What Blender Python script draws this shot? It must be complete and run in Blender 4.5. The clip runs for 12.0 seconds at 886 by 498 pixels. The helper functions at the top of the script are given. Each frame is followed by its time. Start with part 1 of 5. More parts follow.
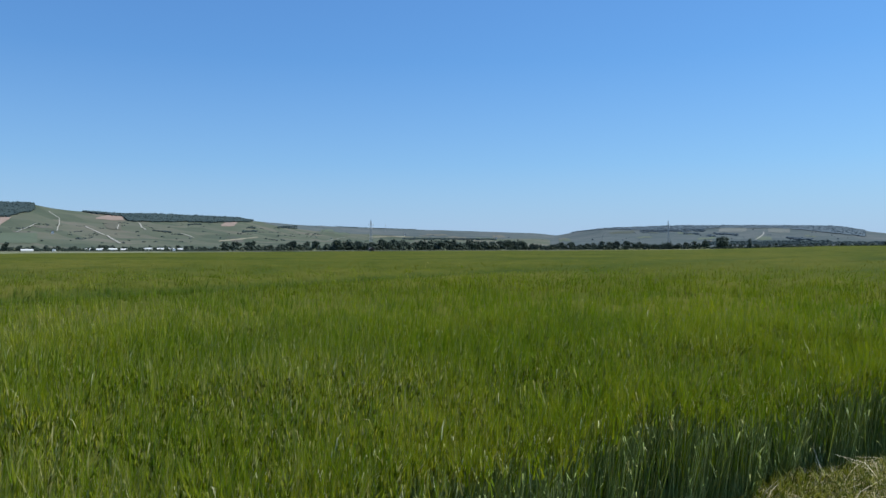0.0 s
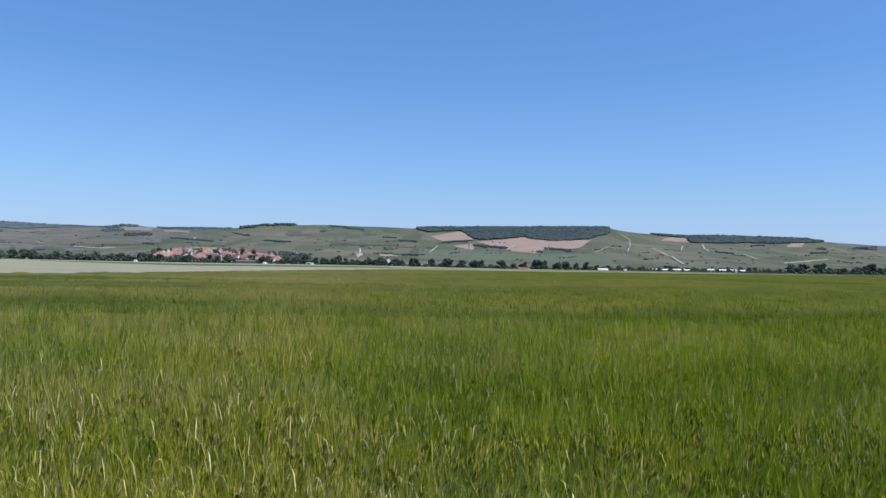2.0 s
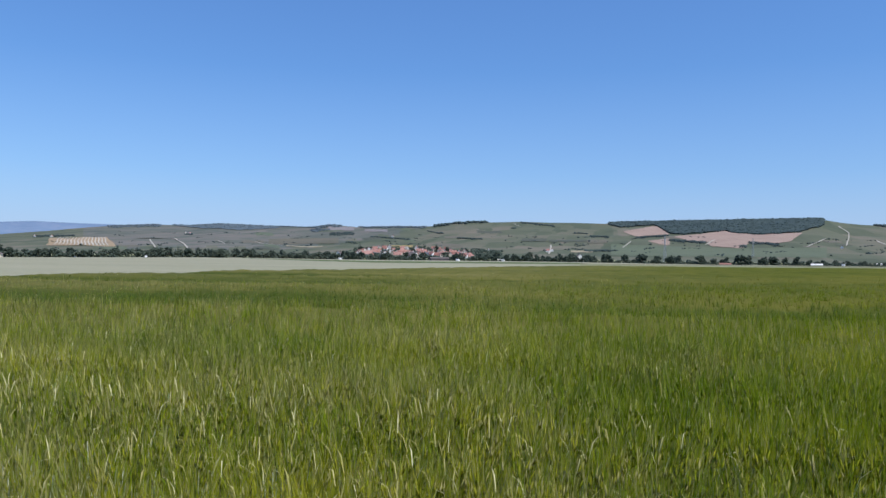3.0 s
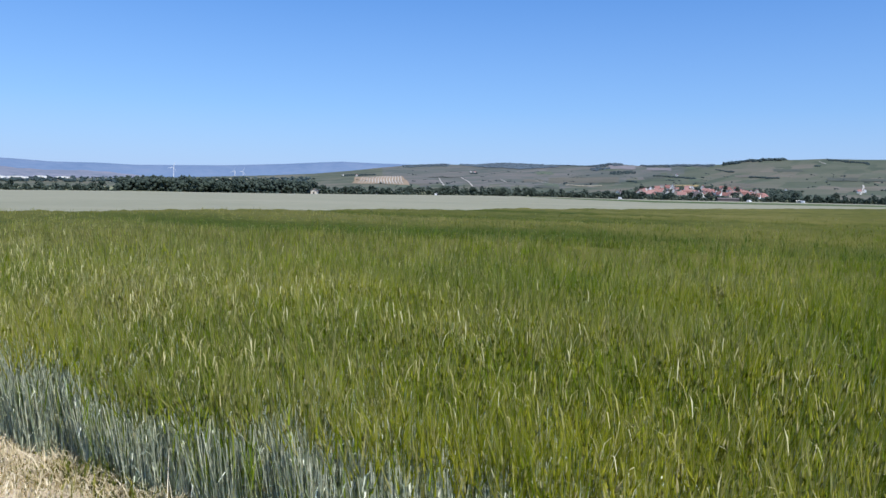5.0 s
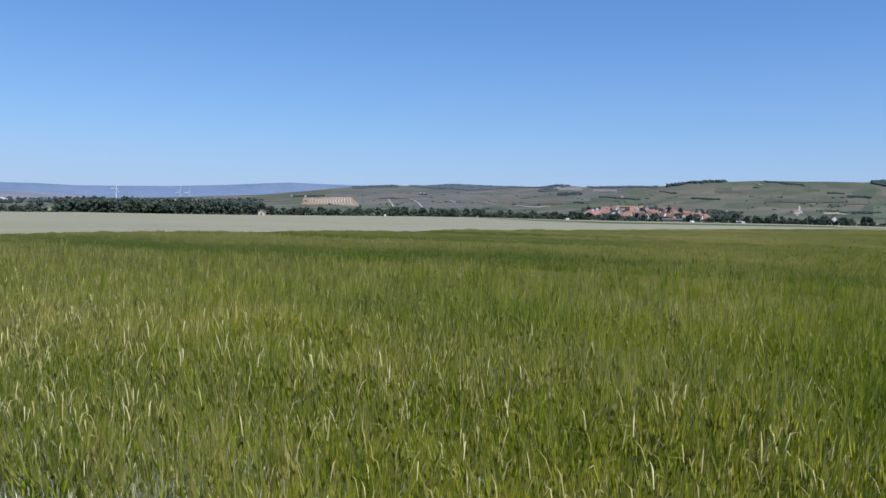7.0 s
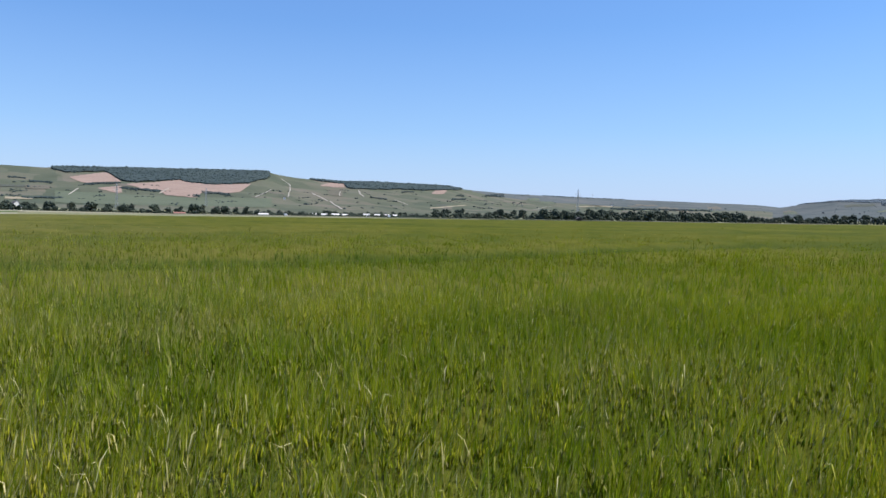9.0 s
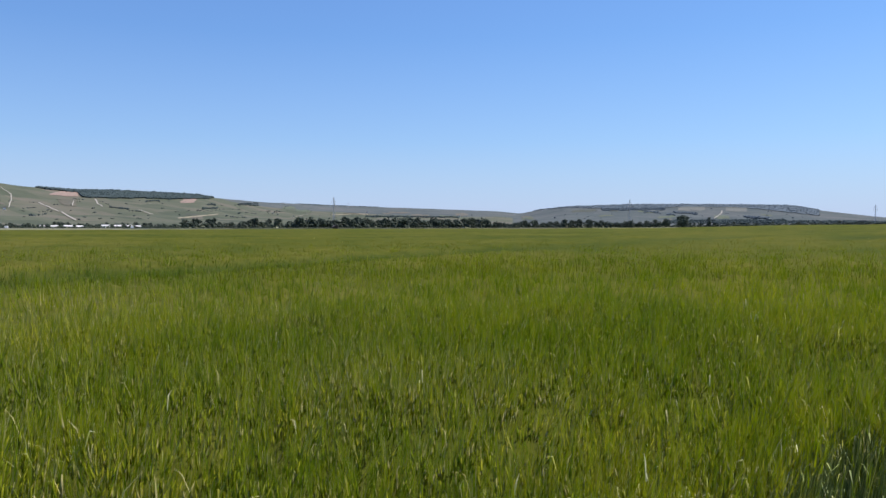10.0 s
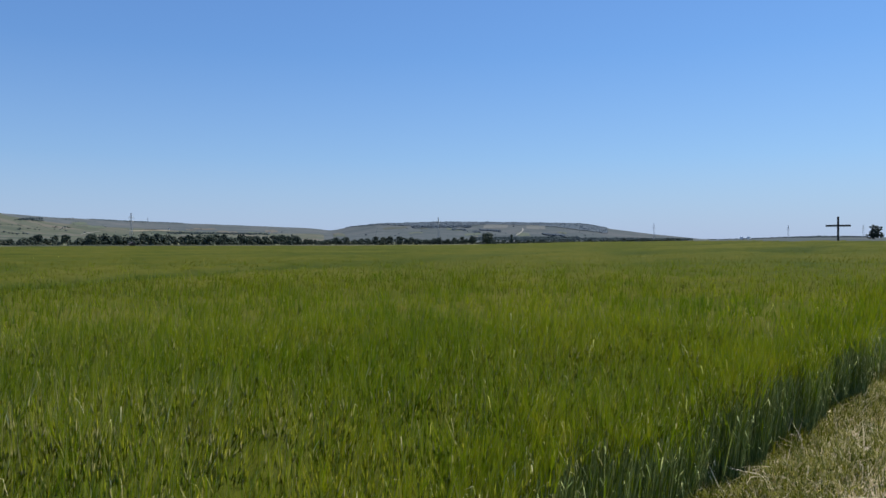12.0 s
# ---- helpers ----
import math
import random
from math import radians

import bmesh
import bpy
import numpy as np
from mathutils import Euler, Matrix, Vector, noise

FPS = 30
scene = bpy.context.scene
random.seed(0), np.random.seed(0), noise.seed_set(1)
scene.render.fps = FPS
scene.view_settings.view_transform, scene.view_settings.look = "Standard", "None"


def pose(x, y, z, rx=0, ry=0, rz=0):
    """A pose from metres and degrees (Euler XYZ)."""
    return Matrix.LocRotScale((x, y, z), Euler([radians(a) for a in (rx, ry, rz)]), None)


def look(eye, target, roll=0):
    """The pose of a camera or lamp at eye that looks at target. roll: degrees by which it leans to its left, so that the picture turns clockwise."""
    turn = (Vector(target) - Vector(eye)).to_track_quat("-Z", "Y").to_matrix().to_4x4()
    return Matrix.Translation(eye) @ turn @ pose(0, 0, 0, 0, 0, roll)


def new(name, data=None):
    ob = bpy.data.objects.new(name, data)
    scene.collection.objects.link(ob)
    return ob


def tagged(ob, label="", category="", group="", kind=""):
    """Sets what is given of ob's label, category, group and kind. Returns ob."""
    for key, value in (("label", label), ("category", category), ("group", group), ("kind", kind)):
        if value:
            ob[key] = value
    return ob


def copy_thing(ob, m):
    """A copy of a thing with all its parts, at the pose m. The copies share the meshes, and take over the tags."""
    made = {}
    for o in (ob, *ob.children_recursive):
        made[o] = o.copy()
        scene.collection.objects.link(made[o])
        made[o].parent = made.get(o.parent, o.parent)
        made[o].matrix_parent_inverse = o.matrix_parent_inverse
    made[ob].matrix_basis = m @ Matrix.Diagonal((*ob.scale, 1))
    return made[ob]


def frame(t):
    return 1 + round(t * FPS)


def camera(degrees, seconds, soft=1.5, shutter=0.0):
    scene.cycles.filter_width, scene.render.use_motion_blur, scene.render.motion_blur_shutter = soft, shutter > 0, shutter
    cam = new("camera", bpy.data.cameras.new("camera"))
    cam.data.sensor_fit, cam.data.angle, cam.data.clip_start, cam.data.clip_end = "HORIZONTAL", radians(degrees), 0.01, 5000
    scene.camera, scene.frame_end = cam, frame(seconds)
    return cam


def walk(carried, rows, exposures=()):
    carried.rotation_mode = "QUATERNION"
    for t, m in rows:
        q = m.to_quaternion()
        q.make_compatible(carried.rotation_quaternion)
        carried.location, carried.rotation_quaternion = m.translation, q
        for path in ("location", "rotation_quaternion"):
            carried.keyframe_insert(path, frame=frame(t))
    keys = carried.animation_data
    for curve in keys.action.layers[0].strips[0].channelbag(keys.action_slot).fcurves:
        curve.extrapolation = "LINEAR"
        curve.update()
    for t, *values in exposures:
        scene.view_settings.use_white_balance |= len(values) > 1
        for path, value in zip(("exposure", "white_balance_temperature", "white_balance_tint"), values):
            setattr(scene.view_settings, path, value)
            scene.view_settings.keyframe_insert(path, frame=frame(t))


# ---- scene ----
cam = camera(60.3, 12.0)
PATH = [
    (0.0, pose(0.507, -0.572, 1.634, 90.09, 0.10, 0.00)),
    (0.5, pose(0.436, -0.442, 1.649, 88.09, 0.06, 17.73)),
    (1.0, pose(0.378, -0.351, 1.650, 88.31, 0.59, 32.53)),
    (1.5, pose(0.332, -0.290, 1.650, 90.07, 1.34, 38.07)),
    (2.0, pose(0.265, -0.268, 1.649, 91.37, -0.98, 40.45)),
    (2.5, pose(0.206, -0.269, 1.631, 91.24, -0.96, 46.85)),
    (3.0, pose(0.175, -0.225, 1.649, 90.90, -0.68, 54.71)),
    (3.5, pose(0.150, -0.200, 1.650, 90.42, -1.23, 61.56)),
    (3.7, pose(0.141, -0.197, 1.649, 89.16, -2.28, 65.47)),
    (5.3, pose(0.092, -0.190, 1.640, 87.08, -1.12, 77.22)),
    (5.5, pose(0.068, -0.171, 1.636, 89.20, -2.28, 78.60)),
    (6.0, pose(-0.085, 0.003, 1.645, 86.48, -0.86, 80.39)),
    (6.5, pose(-0.282, 0.063, 1.651, 87.76, -0.16, 87.85)),
    (6.7, pose(-0.338, 0.075, 1.652, 87.65, -0.74, 83.06)),
    (8.3, pose(-0.462, 0.112, 1.658, 87.54, 1.45, 28.15)),
    (8.5, pose(-0.459, 0.128, 1.658, 87.79, 1.05, 24.82)),
    (9.0, pose(-0.440, 0.181, 1.653, 87.65, -0.98, 15.34)),
    (9.5, pose(-0.388, 0.260, 1.653, 87.97, -1.08, 5.74)),
    (10.0, pose(-0.355, 0.312, 1.657, 88.42, -0.05, -2.79)),
    (10.5, pose(-0.289, 0.330, 1.664, 88.46, 0.15, -7.31)),
    (11.0, pose(-0.200, 0.427, 1.658, 89.32, 0.45, -10.24)),
    (11.5, pose(-0.083, 0.500, 1.638, 89.63, 0.88, -13.99)),
    (12.0, pose(0.063, 0.585, 1.635, 89.70, 0.02, -16.86)),
]
EXPOSURES = [(0.0, 0.0, 6200, 3), (0.5, 0.13, 6550, 11), (1.0, 0.18, 6500, 12), (1.5, 0.17, 6400, 12), (2.5, 0.06, 6250, 12), (3.5, 0.06, 6250, 12), (3.7, 0.06, 6250, 12), (5.3, 0.10, 5980, 13), (5.5, 0.0, 5980, 13),
             (6.5, -0.06, 6150, 13), (8.5, 0.30, 6600, 13), (9.0, 0.33, 6650, 13), (9.5, 0.31, 6700, 14), (10.0, 0.20, 6750, 15), (10.5, 0.16, 6800, 16), (11.0, 0.13, 6750, 14), (11.5, 0.01, 6600, 12), (12.0, -0.06, 6600, 12)]
walk(cam, PATH, EXPOSURES)

# ---- sky and sun ----
SUN_AZ, SUN_EL = -70.0, 57.0
world = bpy.data.worlds.new("clear_sky")
scene.world = world
world.use_nodes = True
wn = world.node_tree
sky = wn.nodes.new("ShaderNodeTexSky")
sky.sky_type, sky.sun_disc = "NISHITA", False
sky.sun_elevation, sky.sun_rotation = radians(SUN_EL), radians(-SUN_AZ)
sky.altitude, sky.air_density, sky.dust_density, sky.ozone_density = 200, 1.15, 0.0, 6.0
air = wn.nodes.new("ShaderNodeMix")
air.data_type, air.blend_type = "RGBA", "MULTIPLY"
air.inputs[0].default_value, air.inputs[7].default_value = 1.0, (0.78, 1.03, 1.17, 1)
wn.links.new(sky.outputs[0], air.inputs[6])
haze = wn.nodes.new("ShaderNodeMix")
haze.data_type = "RGBA"
haze.inputs[0].default_value, haze.inputs[7].default_value = 0.2, (1.4, 3.0, 9.0, 1)
wn.links.new(air.outputs[2], haze.inputs[6])
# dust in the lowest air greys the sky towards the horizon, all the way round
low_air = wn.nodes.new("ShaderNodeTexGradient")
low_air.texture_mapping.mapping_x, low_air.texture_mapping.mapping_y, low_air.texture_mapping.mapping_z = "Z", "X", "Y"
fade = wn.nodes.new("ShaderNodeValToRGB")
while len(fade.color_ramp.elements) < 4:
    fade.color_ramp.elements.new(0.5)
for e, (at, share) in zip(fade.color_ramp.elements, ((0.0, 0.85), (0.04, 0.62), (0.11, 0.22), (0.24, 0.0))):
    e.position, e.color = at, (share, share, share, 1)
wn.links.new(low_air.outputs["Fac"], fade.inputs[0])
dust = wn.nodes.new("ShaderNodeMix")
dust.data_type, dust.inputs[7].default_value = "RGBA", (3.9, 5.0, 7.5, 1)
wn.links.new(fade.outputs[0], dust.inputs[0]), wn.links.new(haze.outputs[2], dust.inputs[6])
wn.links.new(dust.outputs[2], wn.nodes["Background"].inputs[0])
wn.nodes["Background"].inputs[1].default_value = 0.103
sun = new("sun", bpy.data.lights.new("sun", "SUN"))
sun.data.energy, sun.data.angle, sun.data.color = 5.0, radians(0.5), (1.0, 0.95, 0.87)
sun.matrix_world = look((-math.sin(radians(SUN_AZ)) * 50, math.cos(radians(SUN_AZ)) * 50, 50 * math.tan(radians(SUN_EL))), (0, 0, 0))


# ---- materials ----
def links(m):
    return m.node_tree.nodes, m.node_tree.links.new


def surface(name, stops, scale=1.0, fine=8.0, rough=0.8, bump=0.3, metal=0.0, warp=(1, 1, 1), island=0.0, through_light=0.0, spec=0.3, objvar=0.0):
    """Colour ramp over two scales of noise, in metres; island / objvar: share of the ramp picked per loose piece / per object."""
    m = bpy.data.materials.new(name)
    m.use_nodes = True
    n, link = links(m)
    b = n["Principled BSDF"]
    b.inputs["Roughness"].default_value, b.inputs["Metallic"].default_value = rough, metal
    b.inputs["Specular IOR Level"].default_value = spec
    geo = n.new("ShaderNodeNewGeometry")
    mp = n.new("ShaderNodeMapping")
    mp.inputs["Scale"].default_value = warp
    link(geo.outputs["Position"], mp.inputs["Vector"])
    big, small = n.new("ShaderNodeTexNoise"), n.new("ShaderNodeTexNoise")
    big.inputs["Scale"].default_value, small.inputs["Scale"].default_value = scale, scale * fine
    big.inputs["Detail"].default_value, small.inputs["Detail"].default_value = 4, 5
    link(mp.outputs[0], big.inputs["Vector"]), link(mp.outputs[0], small.inputs["Vector"])
    mix = n.new("ShaderNodeMath")
    mix.operation = "MULTIPLY_ADD"
    mix.inputs[1].default_value = 0.55
    half = n.new("ShaderNodeMath")
    half.operation, half.inputs[1].default_value = "MULTIPLY", 0.45
    link(small.outputs["Fac"], half.inputs[0])
    link(big.outputs["Fac"], mix.inputs[0]), link(half.outputs[0], mix.inputs[2])
    fac = mix.outputs[0]
    for share, source in ((island, geo.outputs["Random Per Island"]), (objvar, None)):
        if share:
            if source is None:
                source = n.new("ShaderNodeObjectInfo").outputs["Random"]
            lerp = n.new("ShaderNodeMix")
            lerp.inputs[0].default_value = share
            link(fac, lerp.inputs[2]), link(source, lerp.inputs[3])
            fac = lerp.outputs[0]
    ramp = n.new("ShaderNodeValToRGB")
    els = ramp.color_ramp.elements
    while len(els) < len(stops):
        els.new(0.5)
    for e, (at, c) in zip(els, stops):
        e.position, e.color = at, (*c, 1)
    link(fac, ramp.inputs[0])
    link(ramp.outputs[0], b.inputs["Base Color"])
    if bump:
        bp = n.new("ShaderNodeBump")
        bp.inputs["Strength"].default_value, bp.inputs["Distance"].default_value = bump, 0.3 / (scale * fine)
        link(small.outputs["Fac"], bp.inputs["Height"])
        link(bp.outputs[0], b.inputs["Normal"])
    if through_light:
        tr, ms = n.new("ShaderNodeBsdfTranslucent"), n.new("ShaderNodeMixShader")
        # light that has passed through a leaf is greener and yellower than what it throws back
        pass_on = n.new("ShaderNodeMix")
        pass_on.data_type, pass_on.blend_type = "RGBA", "MULTIPLY"
        pass_on.inputs[0].default_value, pass_on.inputs[7].default_value = 1.0, (0.92, 1.0, 0.3, 1)
        link(ramp.outputs[0], pass_on.inputs[6])
        link(pass_on.outputs[2], tr.inputs[0])
        ms.inputs[0].default_value = through_light
        link(b.outputs[0], ms.inputs[1]), link(tr.outputs[0], ms.inputs[2])
        link(ms.outputs[0], n["Material Output"].inputs[0])
    return m


# stem colours in a lit and a backlit copy; the light is painted in
STEM = surface("waxy_lit_stem", [(0.1, (0.1456, 0.1848, 0.108)), (0.5, (0.4144, 0.4592, 0.3024)), (0.9, (0.8288, 0.84, 0.6156))], 3, 4, 0.5, 0, island=0.9, spec=0.35)
STEM_BACKLIT = surface("green_backlit_stem", [(0.1, (0.06, 0.09775, 0.0168)), (0.5, (0.156, 0.2127, 0.05208)), (0.9, (0.372, 0.414, 0.1428))], 3, 4, 0.55, 0, island=0.8, spec=0.2)
STALK = surface("green_stalk", [(0.15, (0.15, 0.21, 0.04)), (0.5, (0.28, 0.33, 0.09)), (0.9, (0.50, 0.52, 0.24))], 3, 4, 0.7, 0, island=0.8, through_light=0.4, spec=0.1)
LEAF = surface("crop_leaf", [(0.15, (0.09576, 0.1613, 0.007628)), (0.5, (0.1804, 0.254, 0.01369)), (0.8, (0.2742, 0.3326, 0.03041)), (1.0, (0.4012, 0.4395, 0.07608))], 0.6, 4, 0.75, 0, island=0.5, through_light=0.4, spec=0.08)
EAR = surface("crop_ear", [(0.36, (0.1077, 0.1833, 0.006404)), (0.45, (0.2102, 0.28, 0.01212)), (0.54, (0.3076, 0.3279, 0.02135)), (0.64, (0.4204, 0.4033, 0.03881)), (0.8, (0.5536, 0.5194, 0.08732))], 0.40, 20, 0.75, 0, warp=(1.0, 1.0, 0.25), island=0.12, through_light=0.42, spec=0.06)
EAR_OLIVE = surface("olive_ear", [(0.36, (0.1719, 0.2024, 0.05458)), (0.45, (0.2864, 0.2935, 0.0936)), (0.54, (0.3803, 0.3543, 0.1377)), (0.64, (0.4792, 0.4251, 0.2001)), (0.8, (0.5938, 0.5262, 0.3379))], 0.40, 20, 0.75, 0, warp=(1.0, 1.0, 0.25), island=0.12, through_light=0.34, spec=0.1)
EAR_DARK = surface("dark_green_ear", [(0.36, (0.05387, 0.113, 0.01468)), (0.45, (0.09873, 0.1695, 0.02517)), (0.54, (0.1436, 0.2119, 0.03461)), (0.64, (0.2065, 0.2637, 0.05454))], 0.40, 20, 0.75, 0, warp=(1.0, 1.0, 0.25), island=0.12, through_light=0.36, spec=0.1)
EAR_FAR = surface("crop_ear_far", [(0.32, (0.08406, 0.1163, 0.00513)), (0.44, (0.1391, 0.1548, 0.00969)), (0.56, (0.1868, 0.1857, 0.01624)), (0.70, (0.2419, 0.2252, 0.02945))], 0.12, 6, 0.8, 0, warp=(1.0, 1.0, 0.3), island=0.15, through_light=0.3, spec=0.05)
EAR_FAR_OLIVE = surface("olive_ear_far", [(0.32, (0.117, 0.1318, 0.03152)), (0.44, (0.1732, 0.175, 0.04739)), (0.56, (0.2223, 0.2111, 0.06714)), (0.70, (0.275, 0.2499, 0.09466))], 0.12, 6, 0.8, 0, warp=(1.0, 1.0, 0.3), island=0.15, through_light=0.28, spec=0.08)
EAR_FAR_DARK = surface("dark_green_ear_far", [(0.32, (0.04973, 0.08676, 0.01211)), (0.44, (0.0787, 0.1157, 0.01857)), (0.56, (0.1077, 0.1405, 0.02503)), (0.70, (0.1492, 0.1736, 0.03634))], 0.12, 6, 0.8, 0, warp=(1.0, 1.0, 0.3), island=0.15, through_light=0.3, spec=0.05)
FLECK = surface("pale_leaf_glint", [(0.1, (0.4232, 0.4232, 0.1564)), (0.5, (0.6808, 0.644, 0.3312)), (0.9, (0.8464, 0.8096, 0.5336))], 2, 4, 0.45, 0, island=0.8, through_light=0.45, spec=0.3)
GOLD = surface("drooping_ear", [(0.1, (0.42, 0.38, 0.13)), (0.5, (0.66, 0.59, 0.27)), (0.9, (0.84, 0.78, 0.46))], 2, 4, 0.7, 0, island=0.8, through_light=0.4, spec=0.1)


def canopy_material():
    """The closed crop seen from above: green, olive and pressed tones that run into one another."""
    m = surface("crop_canopy", [(0.35, (0.040, 0.060, 0.0040)), (0.45, (0.064, 0.077, 0.0067)), (0.54, (0.085, 0.091, 0.0101)), (0.65, (0.110, 0.107, 0.0162))], 0.07, 9, 0.95, 0.3, spec=0.03)
    n, link = links(m)
    first = next(k for k in n if k.bl_idname == "ShaderNodeValToRGB")
    fac, colour = first.inputs[0].links[0].from_socket, first.outputs[0]
    for name, stops in (("ripeness", [(0.35, (0.066, 0.077, 0.0180)), (0.45, (0.094, 0.097, 0.0262)), (0.54, (0.121, 0.116, 0.0344)), (0.65, (0.149, 0.138, 0.0459))]),
                        ("pressed", [(0.3, (0.029, 0.048, 0.0055)), (0.5, (0.044, 0.062, 0.0078)), (0.62, (0.062, 0.074, 0.0105)), (0.75, (0.078, 0.084, 0.0140))])):
        ramp = n.new("ShaderNodeValToRGB")
        els = ramp.color_ramp.elements
        while len(els) < len(stops):
            els.new(0.5)
        for e, (at, c) in zip(els, stops):
            e.position, e.color = at, (*c, 1)
        share, blend = n.new("ShaderNodeAttribute"), n.new("ShaderNodeMix")
        share.attribute_name, blend.data_type = name, "RGBA"
        link(fac, ramp.inputs[0]), link(share.outputs["Fac"], blend.inputs[0])
        link(colour, blend.inputs[6]), link(ramp.outputs[0], blend.inputs[7])
        colour = blend.outputs[2]
    link(colour, n["Principled BSDF"].inputs["Base Color"])
    return m


CANOPY = canopy_material()
SOIL = surface("field_soil", [(0.3, (0.10, 0.085, 0.05)), (0.7, (0.20, 0.165, 0.10))], 1.5, 12, 0.95, 0.6, spec=0.1)
LITTER = surface("straw_litter", [(0.25, (0.36, 0.282, 0.1891)), (0.5, (0.564, 0.462, 0.3294)), (0.8, (0.744, 0.636, 0.488))], 1.5, 14, 0.95, 0.8, spec=0.1)
DIRT = surface("track_dirt", [(0.25, (0.31, 0.255, 0.19)), (0.55, (0.43, 0.36, 0.28)), (0.8, (0.54, 0.47, 0.385))], 1.2, 14, 0.95, 0.7, spec=0.1)
STRAW = surface("dry_grass", [(0.1, (0.378, 0.3045, 0.176)), (0.5, (0.609, 0.5145, 0.341)), (0.9, (0.84, 0.7455, 0.55))], 2, 4, 0.75, 0, island=0.85, through_light=0.25, spec=0.12)
GREEN_GRASS = surface("green_grass", [(0.1, (0.05638, 0.07862, 0.007735)), (0.5, (0.1384, 0.1512, 0.01768)), (0.9, (0.328, 0.3024, 0.0663))], 2, 4, 0.65, 0, island=0.85, through_light=0.3, spec=0.12)
PALE = surface("pale_cereal", [(0.3, (0.2136, 0.2136, 0.1411)), (0.5, (0.2536, 0.2492, 0.1683)), (0.7, (0.2937, 0.2803, 0.1956))], 0.03, 20, 0.9, 0.5, spec=0.1)
MEADOW = surface("plain_meadow", [(0.3, (0.13, 0.145, 0.075)), (0.5, (0.19, 0.20, 0.11)), (0.7, (0.27, 0.265, 0.16))], 0.012, 20, 0.95, 0.4, spec=0.1)
DARKCROP = surface("dark_crop", [(0.3, (0.05, 0.08, 0.03)), (0.7, (0.09, 0.12, 0.04))], 0.03, 30, 0.95, 0.5, spec=0.1)
PLOUGH = surface("ploughed_earth", [(0.3, (0.2268, 0.1658, 0.1348)), (0.5, (0.2808, 0.2108, 0.1708)), (0.75, (0.3359, 0.2611, 0.2112))], 0.02, 12, 0.95, 0.4, warp=(1, 3, 1), spec=0.1)
TRACK = surface("chalk_track", [(0.3, (0.33, 0.315, 0.265)), (0.7, (0.46, 0.435, 0.375))], 0.03, 8, 0.95, 0.2, spec=0.1)
STUBBLE = surface("stubble_field", [(0.3, (0.2464, 0.22, 0.1496)), (0.7, (0.3344, 0.2992, 0.2112))], 0.02, 10, 0.95, 0.3, spec=0.1)
# leaf green with its blue raised a little to carry distance haze
FOLIAGE = surface("foliage", [(0.2, (0.02717, 0.04048, 0.03175)), (0.5, (0.04598, 0.06274, 0.04763)), (0.85, (0.08151, 0.09918, 0.07144))], 0.3, 6, 0.8, 0.6, island=0.3, objvar=0.4, spec=0.1)
# wood green shifted to blue-grey; the hill haze is in the colour
WOODS = surface("hill_woods", [(0.25, (0.0344, 0.05104, 0.05292)), (0.5, (0.04644, 0.06688, 0.06664)), (0.75, (0.0645, 0.08712, 0.08134))], 0.012, 7, 0.85, 0.3, island=0.2, spec=0.05)
BARK = surface("bark", [(0.3, (0.05, 0.04, 0.03)), (0.7, (0.12, 0.10, 0.075))], 3, 6, 0.9, 0.6)


def vineyard_material(name, stops):
    """Plots of vines in rows: cells of some tens of metres with their own greens and browns, fine rows within."""
    m = bpy.data.materials.new(name)
    m.use_nodes = True
    n, link = links(m)
    b = n["Principled BSDF"]
    b.inputs["Roughness"].default_value, b.inputs["Specular IOR Level"].default_value = 0.95, 0.1
    geo = n.new("ShaderNodeNewGeometry")
    mp = n.new("ShaderNodeMapping")
    turn = n.new("ShaderNodeMapping")
    turn.inputs["Rotation"].default_value = (0, 0, radians(-42))
    mp.inputs["Scale"].default_value = (0.022, 0.0062, 0.0)
    link(geo.outputs["Position"], turn.inputs["Vector"]), link(turn.outputs[0], mp.inputs["Vector"])
    cell = n.new("ShaderNodeTexVoronoi")
    cell.distance = "CHEBYCHEV"
    cell.inputs["Scale"].default_value, cell.inputs["Randomness"].default_value = 1.0, 0.85
    link(mp.outputs[0], cell.inputs["Vector"])
    sep = n.new("ShaderNodeSeparateColor")
    link(cell.outputs["Color"], sep.inputs[0])
    noise1, noise2 = n.new("ShaderNodeTexNoise"), n.new("ShaderNodeTexNoise")
    noise1.inputs["Scale"].default_value, noise2.inputs["Scale"].default_value = 0.004, 0.035
    noise1.inputs["Detail"].default_value = noise2.inputs["Detail"].default_value = 6
    link(geo.outputs["Position"], noise1.inputs["Vector"]), link(geo.outputs["Position"], noise2.inputs["Vector"])
    mixa, mixb = n.new("ShaderNodeMix"), n.new("ShaderNodeMix")
    mixa.inputs[0].default_value, mixb.inputs[0].default_value = 0.5, 0.3
    link(noise1.outputs["Fac"], mixa.inputs[2]), link(sep.outputs[0], mixa.inputs[3])
    link(mixa.outputs[0], mixb.inputs[2]), link(noise2.outputs["Fac"], mixb.inputs[3])
    ramp = n.new("ShaderNodeValToRGB")
    els = ramp.color_ramp.elements
    while len(els) < len(stops):
        els.new(0.5)
    for e, (at, c) in zip(els, stops):
        e.position, e.color = at, (*c, 1)
    link(mixb.outputs[0], ramp.inputs[0])
    link(ramp.outputs[0], b.inputs["Base Color"])
    return m


